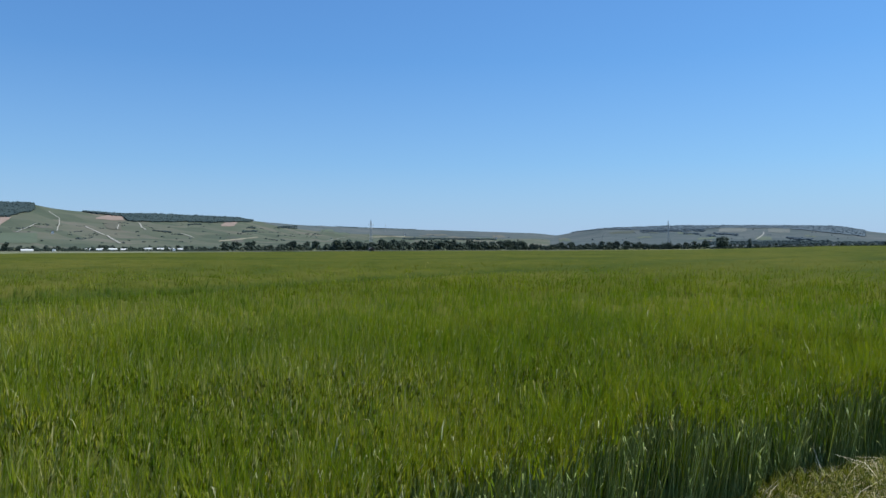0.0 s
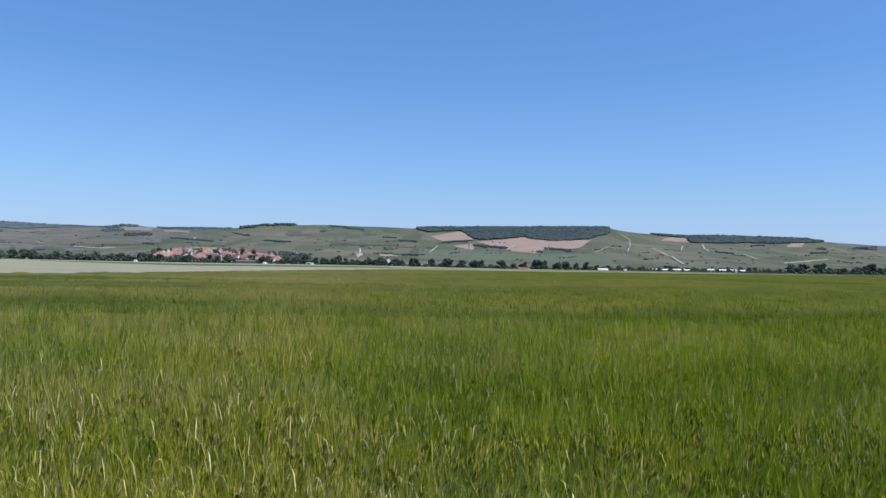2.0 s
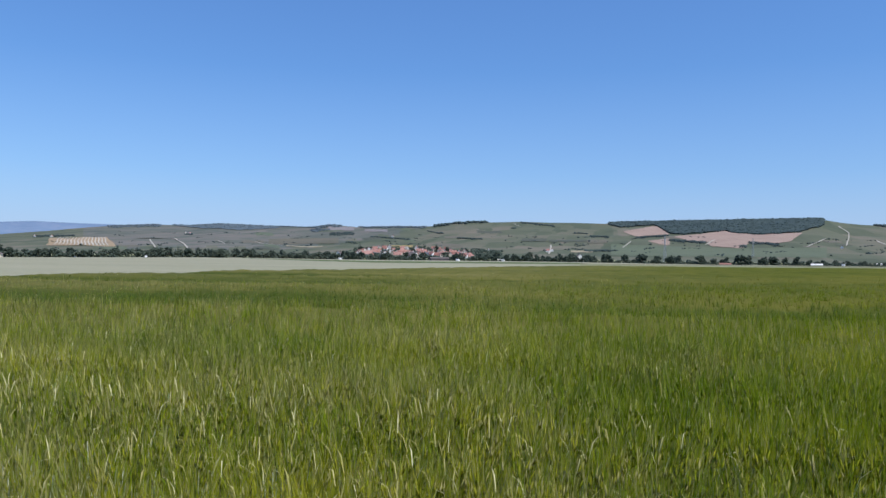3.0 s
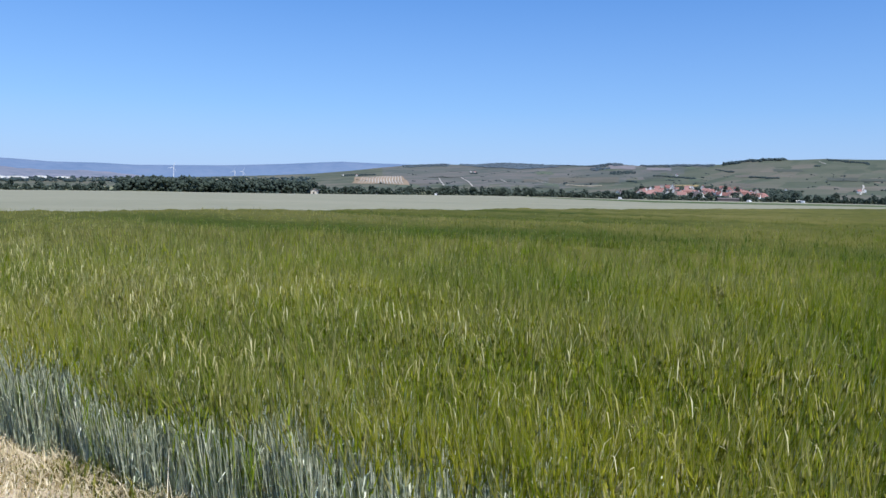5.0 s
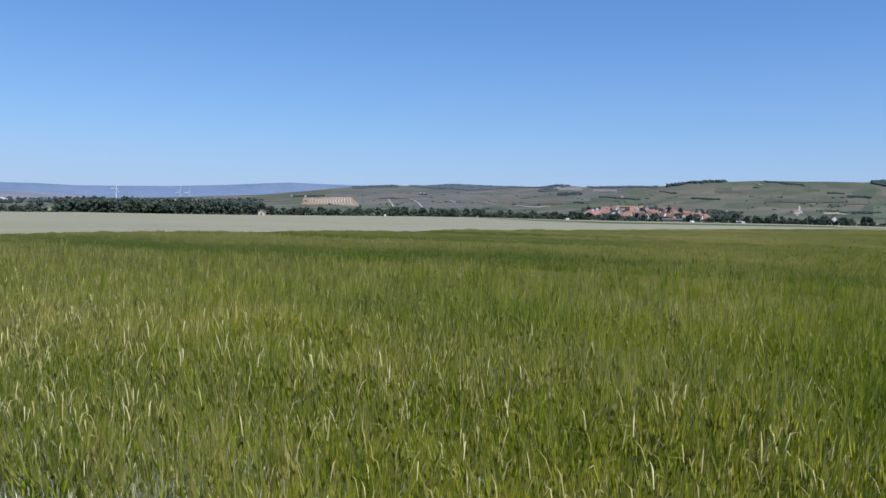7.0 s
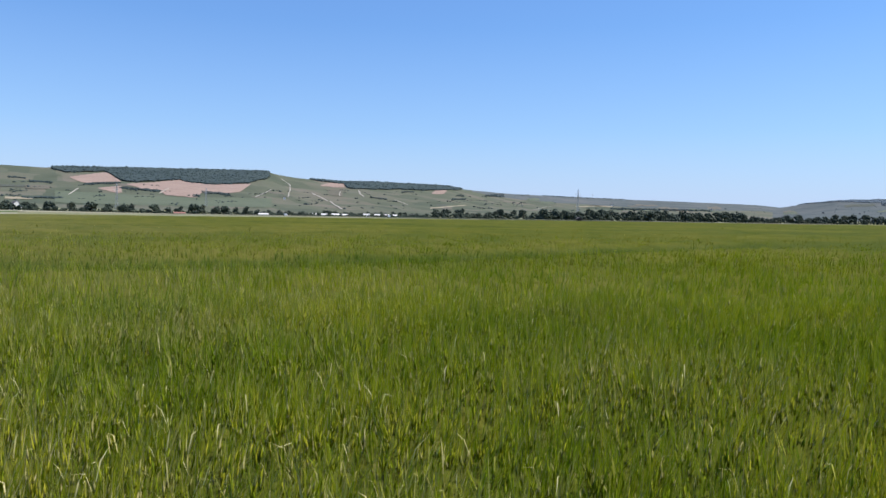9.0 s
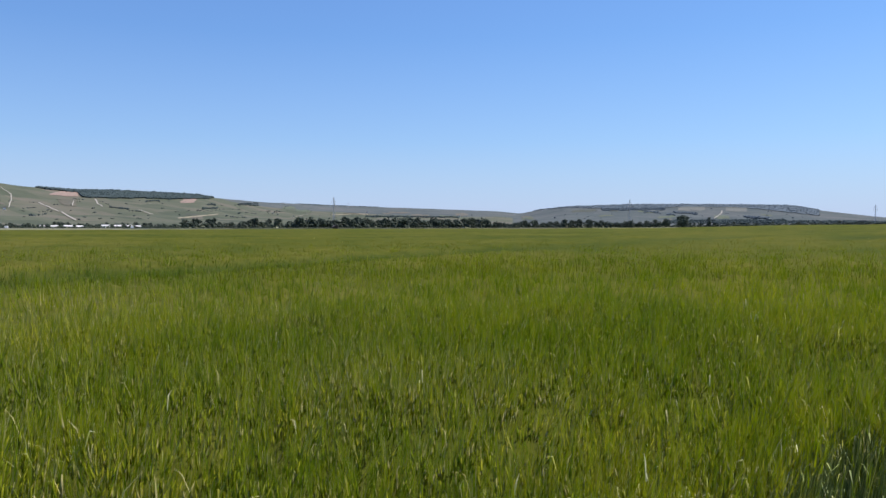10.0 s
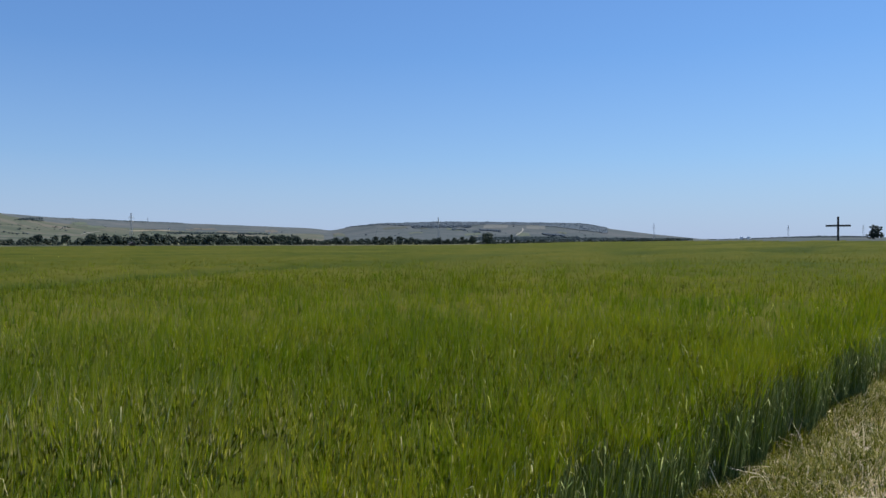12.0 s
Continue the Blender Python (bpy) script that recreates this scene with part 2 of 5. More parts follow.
VINES = vineyard_material("vineyard_slope", [(0.2, (0.054, 0.070, 0.0480)), (0.38, (0.078, 0.093, 0.0610)), (0.5, (0.098, 0.108, 0.0730)), (0.58, (0.114, 0.117, 0.0830)), (0.68, (0.136, 0.128, 0.0960)), (0.82, (0.178, 0.156, 0.1230))])
# same vineyards farther off, greyed and paled to carry painted haze
VINES_FAR = vineyard_material("hazy_vineyard_slope", [(0.2, (0.070, 0.086, 0.0740)), (0.38, (0.092, 0.103, 0.0860)), (0.5, (0.110, 0.116, 0.0970)), (0.58, (0.126, 0.124, 0.1070)), (0.68, (0.146, 0.136, 0.1190)), (0.82, (0.178, 0.160, 0.1420))])


# blue of the distance haze is mixed into these farmland colours
FAR_SLOPE = surface("hazy_farmland", [(0.3, (0.070, 0.091, 0.0950)), (0.45, (0.091, 0.111, 0.1130)), (0.56, (0.114, 0.128, 0.1280)), (0.72, (0.148, 0.153, 0.1500))], 0.006, 6, 1.0, 0.2, warp=(1, 1, 4), spec=0.0)


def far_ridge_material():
    """Wooded hills many kilometres off; the air's blue haze is put into colour and glow."""
    m = surface("hazed_far_ridge", [(0.3, (0.085, 0.125, 0.185)), (0.5, (0.110, 0.150, 0.210)), (0.75, (0.155, 0.180, 0.230))], 0.004, 6, 1.0, 0.2, warp=(1, 1, 6), spec=0.0)
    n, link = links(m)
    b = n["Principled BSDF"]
    # emission stands in for lit air; the hills themselves give off no light
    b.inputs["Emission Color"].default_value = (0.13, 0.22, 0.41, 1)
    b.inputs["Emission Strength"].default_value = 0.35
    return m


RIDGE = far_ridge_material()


# ---- mesh helpers ----
def mesh_object(name, verts, faces, mats, parent=None, label="", smooth=False, index=None):
    me = bpy.data.meshes.new(name)
    me.from_pydata([tuple(v) for v in verts], [], [tuple(f) for f in faces])
    return finish(name, me, mats, parent, label, smooth, index)


def finish(name, me, mats, parent=None, label="", smooth=False, index=None):
    for m in mats if isinstance(mats, (list, tuple)) else [mats]:
        me.materials.append(m)
    if smooth:
        me.polygons.foreach_set("use_smooth", np.ones(len(me.polygons), dtype=bool))
    if index is not None:
        me.polygons.foreach_set("material_index", np.asarray(index, dtype=np.int32))
    me.update()
    ob = new(name, me)
    ob.parent = parent
    if label:
        ob["label"] = label
    return ob


def triangles(name, verts, tris, mats, parent=None, label="", index=None):
    """A large mesh of triangles from arrays: verts (n, 3), tris (m, 3)."""
    me = bpy.data.meshes.new(name)
    verts, tris = np.asarray(verts, dtype=np.float32), np.asarray(tris, dtype=np.int32)
    me.vertices.add(len(verts))
    me.vertices.foreach_set("co", verts.ravel())
    me.loops.add(tris.size)
    me.loops.foreach_set("vertex_index", tris.ravel())
    me.polygons.add(len(tris))
    me.polygons.foreach_set("loop_start", np.arange(0, tris.size, 3, dtype=np.int32))
    me.polygons.foreach_set("loop_total", np.full(len(tris), 3, dtype=np.int32))
    me.update(calc_edges=True)
    return finish(name, me, mats, parent, label, index=index)


def part(name, bm, material, parent, label="", smooth=False):
    me = bpy.data.meshes.new(name)
    bm.to_mesh(me)
    bm.free()
    return finish(name, me, material, parent, label, smooth)


def thing(name, at, label, category, group="", turn=0.0):
    ob = new(name)
    ob.empty_display_size = 0.5
    ob.matrix_basis = pose(*at, 0, 0, turn)
    return tagged(ob, label, category, group)


def polar(az, r):
    a = np.radians(az)
    return -r * np.sin(a), r * np.cos(a)


# ---- the lie of the land ----
EDGE_AZ = 37.7                     # the field's edge runs square to this bearing
EN = np.array([-math.sin(radians(EDGE_AZ)), math.cos(radians(EDGE_AZ))])
EU = np.array([EN[1], -EN[0]])
EYE = 1.65


def edge(u):
    """How far the crop's first row stands from the track's middle, u metres along it."""
    return 2.0 - 0.0065 * np.minimum(np.abs(u), 9.0) ** 2 - 0.1 * np.maximum(np.abs(u) - 9.0, 0) * (np.abs(u) < 1e9) * 0.4


def knots(text):
    a = np.array([[float(v) for v in w.split(":")] for w in text.split()])
    return lambda az: np.interp(az, a[:, 0], a[:, 1])


field_end = knots("-60:100 -47:100 -41:125 -36:190 -27:300 -18:330 -8:310 3:270 17:235 36:220 47:210 58:210 72:210 130:210")
field_end_h = knots("-60:1.1 -47:1.22 -41:1.4 -36:1.8 -27:2.0 -18:0.8 -8:0.52 3:0.5 17:0.25 36:-0.05 47:-0.1 58:-0.1 72:0 88:-0.2 98:-0.4 109:-0.9 118:-1.4 130:-1.4")
plain_r = knots("-60:700 60:700 75:650 88:560 98:480 110:380 118:300 130:300")
plain_el = knots("-60:0.3 -47:0.5 -41:0.5 -36:0.28 -27:0.12 -18:0.04 -8:-0.02 3:-0.03 17:-0.06 36:-0.08 47:0.0 58:-0.02 72:0.0 88:-0.2 98:-0.26 109:-0.41 118:-0.6 130:-0.6")
foot_r = knots("-60:1200 60:1000 80:1000 95:1100 130:1100")
foot_el = knots("-60:0.3 -36:0.22 -18:0.2 3:0.3 17:0.15 30:0.2 47:0.35 58:0.35 72:0.35 85:0.3 95:0.3 104:0.02 118:-0.15 130:-0.15")
crest_r = knots("-60:2500 -30:2600 -12:2600 -8.5:3600 5:3200 14:2300 30:2000 42:2100 55:2200 63:2600 75:3000 80:2600 88:2200 99:2000 118:1800 130:1800")
crest_el = knots("-60:0.5 -47:0.5 -43:0.6 -38.5:0.42 -36.7:0.35 -35.5:0.43 -32:0.81 -29.2:1.19 -27.5:1.55 -22:1.68 -16.7:1.72 -12:1.58 -9.9:1.35 -8.5:1.08 -7:1.25 -0.7:1.48 5.2:1.65 10.6:1.88 13.9:2.15 15.1:2.35 20.8:2.55 22.8:2.52 25.1:2.65 26.9:2.82 28.5:3.15 37.8:3.05 42.4:2.95 42.8:2.9 48.8:3.0 53:2.92 55.9:2.58 58:2.55 61.2:2.46 63:2.6 64.7:2.36 67.4:2.4 71:2.5 73.1:2.32 75.5:2.33 78.4:2.15 80:1.98 82:1.72 85:1.4 88:1.2 91:1.05 95:0.85 99:0.7 107:0.45 118:0.4 130:0.4")
ridge_el = knots("64:2.0 78:2.25 80.4:2.27 83:2.33 85:2.2 87.2:2.04 91.4:1.81 97.3:1.65 99.7:1.71 102.5:1.68 105:1.8 107.5:1.86 112.6:1.74 114.7:1.44 115.7:1.54 118:1.46 136:1.3")


def rise(el):
    return np.tan(np.radians(el))


def land(az, r):
    """Height of the ground at a bearing (degrees, left of ahead) and distance; it flattens out behind."""
    az, r = np.broadcast_arrays(np.asarray(az, float), np.asarray(r, float))
    r1, h1 = field_end(az), field_end_h(az)
    r2 = plain_r(az)
    h2 = EYE + r2 * rise(plain_el(az))
    r3 = foot_r(az)
    h3 = EYE + r3 * rise(foot_el(az))
    r4 = crest_r(az)
    h4 = EYE + r4 * rise(crest_el(az))
    h = h1 * np.clip(r / r1, 0, 1) ** 1.5
    s = np.clip((r - r1) / (r2 - r1), 0, 1)
    h = np.where(r > r1, h1 + (h2 - h1) * s, h)
    s = np.clip((r - r2) / (r3 - r2), 0, 1)
    h = np.where(r > r2, h2 + (h3 - h2) * s, h)
    s = np.clip((r - r3) / (r4 - r3), 0, 1)
    slope = h3 + (h4 - h3) * (0.35 * s + 0.65 * s ** 1.7)
    x, y = polar(az, r)
    relief = np.sin(x * 0.011 + 1.3) * np.sin(y * 0.013) + 0.6 * np.sin(x * 0.027 - y * 0.019) + 0.3 * np.sin(x * 0.05 + y * 0.06)
    slope = slope + relief * 7.0 * s * (1 - s) ** 1.2
    return np.where(r > r3, slope, h)


def land_xy(x, y):
    return land(np.degrees(np.arctan2(-x, y)), np.hypot(x, y))


def on_slope(az, el):
    """Where the line of sight at a bearing and elevation meets the hills: x, y, z."""
    f = min(max((az + 60.0) / 0.1, 0.0), len(TABLE_AZ) - 1.001)
    i = int(f)
    r = np.interp(el, TABLE_EL[i], TABLE_R[i]) * (i + 1 - f) + np.interp(el, TABLE_EL[i + 1], TABLE_R[i + 1]) * (f - i)
    x, y = polar(az, r)
    return np.array([x, y, float(land(az, r))])


TABLE_AZ = np.arange(-60, 130.05, 0.1)
TABLE_R = (foot_r(TABLE_AZ) - 250)[:, None] + (crest_r(TABLE_AZ) - foot_r(TABLE_AZ) + 250)[:, None] * np.linspace(0, 1, 160)
TABLE_EL = np.maximum.accumulate(np.degrees(np.arctan2(land(TABLE_AZ[:, None], TABLE_R) - EYE, TABLE_R)), axis=1) + np.linspace(0, 1e-5, 160)


def build_ground():
    azs = np.unique(np.round(np.concatenate([np.arange(-180, -62, 4.0), np.arange(-62, 130, 0.4), np.arange(132, 181, 4.0)]), 3))
    rs = np.concatenate([[0.0], np.geomspace(0.5, 60, 36), np.linspace(70, 1000, 48), np.linspace(1030, 3000, 64), np.linspace(3050, 3700, 12), np.linspace(3900, 4950, 6)])
    A, Rr = np.meshgrid(azs, rs[1:], indexing="ij")
    B = np.where(A > 130, 130, np.where(A < -60, -60, A))
    x, y = polar(A, Rr)
    z = land(B, Rr)
    back = np.clip((np.abs(A - 35) - 100) / 60, 0, 1)
    z = z * (1 - back) + back * np.where(Rr < 900, 0, (Rr - 900) * 0.012)
    verts = np.concatenate([[[0, 0, 0]], np.stack([x, y, z], -1).reshape(-1, 3)])
    na, nr = A.shape
    faces, index = [], []
    for i in range(na - 1):
        a, b = 1 + i * nr, 1 + (i + 1) * nr
        faces.append((0, b, a))
        index.append(0)
        far = float(foot_r(B[i, 0])) - 120
        for j in range(nr - 1):
            faces.append((a + j, b + j, b + j + 1, a + j + 1))
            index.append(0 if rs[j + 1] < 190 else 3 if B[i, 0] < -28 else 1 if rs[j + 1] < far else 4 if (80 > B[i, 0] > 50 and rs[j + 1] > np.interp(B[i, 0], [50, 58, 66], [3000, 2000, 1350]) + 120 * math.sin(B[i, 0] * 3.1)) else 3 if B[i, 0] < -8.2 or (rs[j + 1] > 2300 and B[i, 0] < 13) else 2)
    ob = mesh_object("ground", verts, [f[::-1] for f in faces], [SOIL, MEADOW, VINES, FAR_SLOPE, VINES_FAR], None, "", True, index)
    return tagged(ob, "wide farmland with a flat plain rising to vineyard hills", "ground", kind="structure")


build_ground()


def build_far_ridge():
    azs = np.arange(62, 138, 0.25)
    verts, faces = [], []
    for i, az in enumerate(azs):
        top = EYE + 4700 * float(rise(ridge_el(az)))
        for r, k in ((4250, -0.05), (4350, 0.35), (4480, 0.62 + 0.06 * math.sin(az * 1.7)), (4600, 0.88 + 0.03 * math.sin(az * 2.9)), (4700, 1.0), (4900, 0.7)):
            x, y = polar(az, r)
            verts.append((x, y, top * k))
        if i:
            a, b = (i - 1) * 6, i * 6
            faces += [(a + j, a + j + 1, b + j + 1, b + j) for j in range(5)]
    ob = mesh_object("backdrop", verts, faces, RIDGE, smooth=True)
    tagged(ob, "long wooded ridge on the horizon, blue with painted haze", "distant hills", kind="structure")


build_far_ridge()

# mauve and pale blue here are distance haze put into the colour
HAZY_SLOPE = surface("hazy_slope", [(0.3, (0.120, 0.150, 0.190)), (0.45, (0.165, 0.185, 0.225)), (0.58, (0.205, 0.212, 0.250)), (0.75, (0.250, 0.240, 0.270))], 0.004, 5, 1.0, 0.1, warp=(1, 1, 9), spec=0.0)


def build_valley_slope():
    azs = np.arange(92, 136, 0.25)
    verts, faces = [], []
    for i, az in enumerate(azs):
        el = float(np.interp(az, [92, 97, 101, 107, 112, 118, 136], [0.3, 0.95, 1.15, 1.25, 1.2, 1.05, 1.0])) + 0.05 * math.sin(az * 0.9)
        top = EYE + 4150 * float(rise(el))
        for r, k in ((3600, 0.0), (3750, 0.32), (3900, 0.6), (4050, 0.84), (4150, 1.0), (4230, 0.97)):
            x, y = polar(az, r)
            verts.append((x, y, top * k + 1.5 * math.sin(az * 4 + r * 0.02)))
        if i:
            a, b = (i - 1) * 6, i * 6
            faces += [(a + j, a + j + 1, b + j + 1, b + j) for j in range(5)]
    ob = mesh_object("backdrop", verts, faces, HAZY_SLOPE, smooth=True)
    tagged(ob, "farmland rising below the far ridge, pale mauve with painted haze", "distant hills", kind="structure")


build_valley_slope()

# ---- fields on the plain ----
def sheet(name, label, category, az0, az1, near, far, lift, mat, steps=24, daz=0.5):
    azs = np.arange(az0, az1 + 1e-6, daz)
    verts, faces = [], []
    w = steps + 2
    for i, az in enumerate(azs):
        r0, r1 = near(az), far(az)
        rs = np.concatenate([[r0], r0 + (r1 - r0) * np.linspace(0, 1, steps + 1) ** 1.7])
        x, y = polar(az, rs)
        z = land(az, rs) + lift
        z[0] -= lift
        verts += list(zip(x, y, z))
        if i:
            a, b = (i - 1) * w, i * w
            faces += [(a + j, a + j + 1, b + j + 1, b + j) for j in range(w - 1)]
    ob = mesh_object(name, verts, faces, mat)
    return tagged(ob, label, category, kind="stuff")


def to_boundary(az):
    """Distance to the line where the barley stops and the pale field begins."""
    return 26.2 / max(0.06, math.sin(radians(az - EDGE_AZ)))


def pale_end(az):
    return float(np.interp(az, [44, 52, 60, 65, 68, 70, 74, 80], [310, 285, 262, 330, 430, 590, 630, 0.97 * float(plain_r(80))])) if az < 80 else 0.97 * float(plain_r(az))


def green_end(az):
    return float(np.interp(az, [36, 44, 60, 68, 70.5], [520, 450, 400, 520, 612]))


sheet("pale_field", "pale ripening cereal field beyond the barley", "field", 44.5, 128, to_boundary, pale_end, 0.75, PALE)
sheet("green_strip", "dark green strip of young crop beyond the pale field", "field", 44.5, 70.5, lambda az: pale_end(az) + 2, green_end, 0.72, DARKCROP, 10)
sheet("pale_strip", "narrow pale stubble strip along the trees", "field", -12, 70.5, lambda az: green_end(az) + 2 if az > 36 else float(np.interp(az, [-12, 20, 36], [480, 600, 522])), lambda az: float(np.interp(az, [-12, 20, 69], [560, 640, 690])), 0.6, PALE, 10)

# ---- the barley field ----
def wander(x, y):
    """Slow waves over the crop, -1 to 1."""
    return 0.5 * np.sin(x * 0.35 + 1.1 * np.sin(y * 0.21)) + 0.5 * np.sin(y * 0.41 + 0.9 * np.sin(x * 0.17 + 2.0))


def lane(u, n):
    """How far the crop is pressed down, 0 to 1: old wheel tracks and places bent by the wind, in bands."""
    m = n - 14.6 - 0.27 * np.clip(u, -20, 60) + 0.5 * np.sin(u * 0.3)
    k = np.mod(m + 9.0, 18.0) - 9.0
    j = np.mod(m + 2.5, 11.0) - 5.5
    first = np.exp(-(k / 1.25) ** 2) * (0.55 + 0.45 * np.sin(u * 0.11 + n * 0.02 + 0.6))
    second = np.exp(-(j / 2.2) ** 2) * np.clip(np.sin(u * 0.09 + n * 0.05 + 2.0), 0, 1) * 0.75
    return np.clip(first + second, 0, 1) * np.clip((n - 6) / 4, 0, 1)


def crop_points(rng, count, r0, r1, az0=-57, az1=124, power=2.0, bare=0.0, fade=None):
    """Random places in the field; power 2 spreads them evenly over the ground, less thins them out with distance."""
    az = rng.uniform(az0, az1, count)
    r = rng.uniform(r0 ** power, r1 ** power, count) ** (1 / power)
    x, y = polar(az, r)
    u, n = x * EU[0] + y * EU[1], x * EN[0] + y * EN[1]
    keep = (n > edge(u) + rng.normal(0, 0.05, count)) & (u > -26 + rng.normal(0, 0.15, count)) & (r < field_end(az) - 1)
    if fade:
        keep &= rng.random(count) < np.interp(r, fade, [1, 0])
    keep &= rng.random(count) > bare * np.clip(lane(u, n) * 2.2 - 0.4, 0, 1)
    return x[keep], y[keep]


def tufts(rng, count, per, size, *where, **how):
    """Plants that grow in tufts of about per: places, and each one's share of its tuft's height and lean."""
    cx, cy = crop_points(rng, count, *where, **how)
    k = len(cx)
    own = np.stack([rng.normal(0, 0.06, k), rng.normal(0.05, 0.13, k), rng.normal(0.03, 0.13, k)], -1)
    i = np.repeat(np.arange(k), rng.poisson(per, k))
    x, y = cx[i] + rng.normal(0, size, len(i)), cy[i] + rng.normal(0, size, len(i))
    u, n = x * EU[0] + y * EU[1], x * EN[0] + y * EN[1]
    ok = n > edge(u) - 0.04
    return x[ok], y[ok], own[i][ok]


def frames(rng, x, y, height, spread=0.09, own=None):
    """Foot, stem direction and a side direction for every plant."""
    k = len(x)
    foot = np.stack([x, y, land_xy(x, y)], -1)
    w = wander(x, y)
    h = height * (1 + 0.05 * w + 0.045 * wander(x * 9 + y, y * 9) + rng.normal(0, 0.045, k)) * (1 - 0.2 * lane(x * EU[0] + y * EU[1], x * EN[0] + y * EN[1]))
    lean = np.stack([rng.normal(0.03, spread, k) + 0.05 * w, rng.normal(-0.03, spread, k) + 0.05 * w, np.ones(k)], -1)
    if own is not None:
        h = h * (1 + own[:, 0])
        lean[:, :2] += own[:, 1:]
    lean /= np.linalg.norm(lean, axis=1)[:, None]
    a = rng.uniform(0, 2 * np.pi, k)
    side = np.stack([np.cos(a), np.sin(a), np.zeros(k)], -1)
    return foot, lean, side, h


def gather(groups):
    """Joins (verts (k, v, 3), faces (f, 3)) groups into one list of vertices and triangles."""
    vs, fs, at = [], [], 0
    for v, f in groups:
        k, m = v.shape[0], v.shape[1]
        vs.append(v.reshape(-1, 3))
        fs.append((np.asarray(f)[None] + at + (np.arange(k) * m)[:, None, None]).reshape(-1, 3))
        at += k * m
    return np.concatenate(vs), np.concatenate(fs)


UP = np.array([0, 0, 1.0])


def ribbons(base, mid, tip, side, width):
    """Bent blades: a broad foot and middle and a pointed tip."""
    s = side * np.asarray(width).reshape(-1, 1)
    v = np.stack([base - s * 0.6, base + s * 0.6, mid - s, mid + s, tip], 1)
    return v, [(0, 1, 3), (0, 3, 2), (2, 3, 4)]


def spindles(base, tip, side, width):
    axis = tip - base
    other = np.cross(axis, side)
    other /= np.linalg.norm(other, axis=1)[:, None] + 1e-9
    w = np.asarray(width).reshape(-1, 1)
    m = base + axis * 0.4
    v = np.stack([base, m + side * w, m + (0.87 * other - 0.5 * side) * w, m - (0.87 * other + 0.5 * side) * w, tip], 1)
    return v, [(0, 2, 1), (0, 3, 2), (0, 1, 3), (1, 2, 4), (2, 3, 4), (3, 1, 4)]


def straws(base, tip, side, width):
    """Three-sided stems."""
    other = np.cross(UP, side)
    w = np.asarray(width).reshape(-1, 1)
    ring = [side * w, (-0.5 * side + 0.866 * other) * w, (-0.5 * side - 0.866 * other) * w]
    v = np.stack([base + o for o in ring] + [tip + o * 0.7 for o in ring], 1)
    return v, [(0, 1, 4), (0, 4, 3), (1, 2, 5), (1, 5, 4), (2, 0, 3), (2, 3, 5)]


def slivers(base, tip, side, width):
    s = side * np.asarray(width).reshape(-1, 1)
    return np.stack([base - s, base + s, tip], 1), [(0, 1, 2)]


def plants(rng, x, y, height, scale, leaves, awns, ear_full=True, spread=0.09, stem=0.0032, nodding=0.55, blade=0.0045, own=None, fan=0.13, awn=(0.06, 0.13)):
    foot, lean, side, h = frames(rng, x, y, height, spread, own)
    k = len(x)
    hh = h[:, None]
    neck = foot + lean * hh * 0.88
    knee = foot + lean * hh * 0.5 + side * 0.008
    stems = [ribbons(foot, knee, neck + lean * 0.02, side, np.full(k, stem))] if stem else []
    nod = rng.uniform(0.0, nodding, k)[:, None] ** 1.5
    head = lean + side * nod + rng.normal(0, 0.07, (k, 3))
    head /= np.linalg.norm(head, axis=1)[:, None]
    cross = np.cross(head, UP + 0.3 * side)
    cross /= np.linalg.norm(cross, axis=1)[:, None] + 1e-6
    top = neck + head * rng.uniform(0.06, 0.09, k)[:, None]
    if ear_full:
        ears = [spindles(neck, top, cross, np.full(k, 0.0048 * scale))]
    else:
        ears = [slivers(neck - head * 0.04, top + head * 0.05, cross, np.full(k, 0.006 * scale))]
    for i in range(awns):
        d = head + rng.normal(0, fan, (k, 3))
        ears.append(slivers(neck + (top - neck) * rng.uniform(0.0, 0.9, (k, 1)), top + d * rng.uniform(*awn, (k, 1)), cross, np.full(k, 0.0014 * scale)))
    blades = []
    for i in range(leaves):
        a = rng.uniform(0, 2 * np.pi, k)
        out = np.stack([np.cos(a), np.sin(a), np.zeros(k)], -1)
        perp = np.stack([-np.sin(a), np.cos(a), np.zeros(k)], -1)
        b = foot + lean * hh * rng.uniform(0.35, 0.72, (k, 1))
        length = rng.uniform(0.12, 0.24, (k, 1))
        m = b + (UP * 0.95 + out * 0.18) * length * 0.6
        t = m + (UP * rng.uniform(0.1, 1.0, (k, 1)) + out * 0.35) * length * 0.5
        blades.append(ribbons(b, m, t, perp, np.full(k, blade * scale)))
    return stems, ears, blades


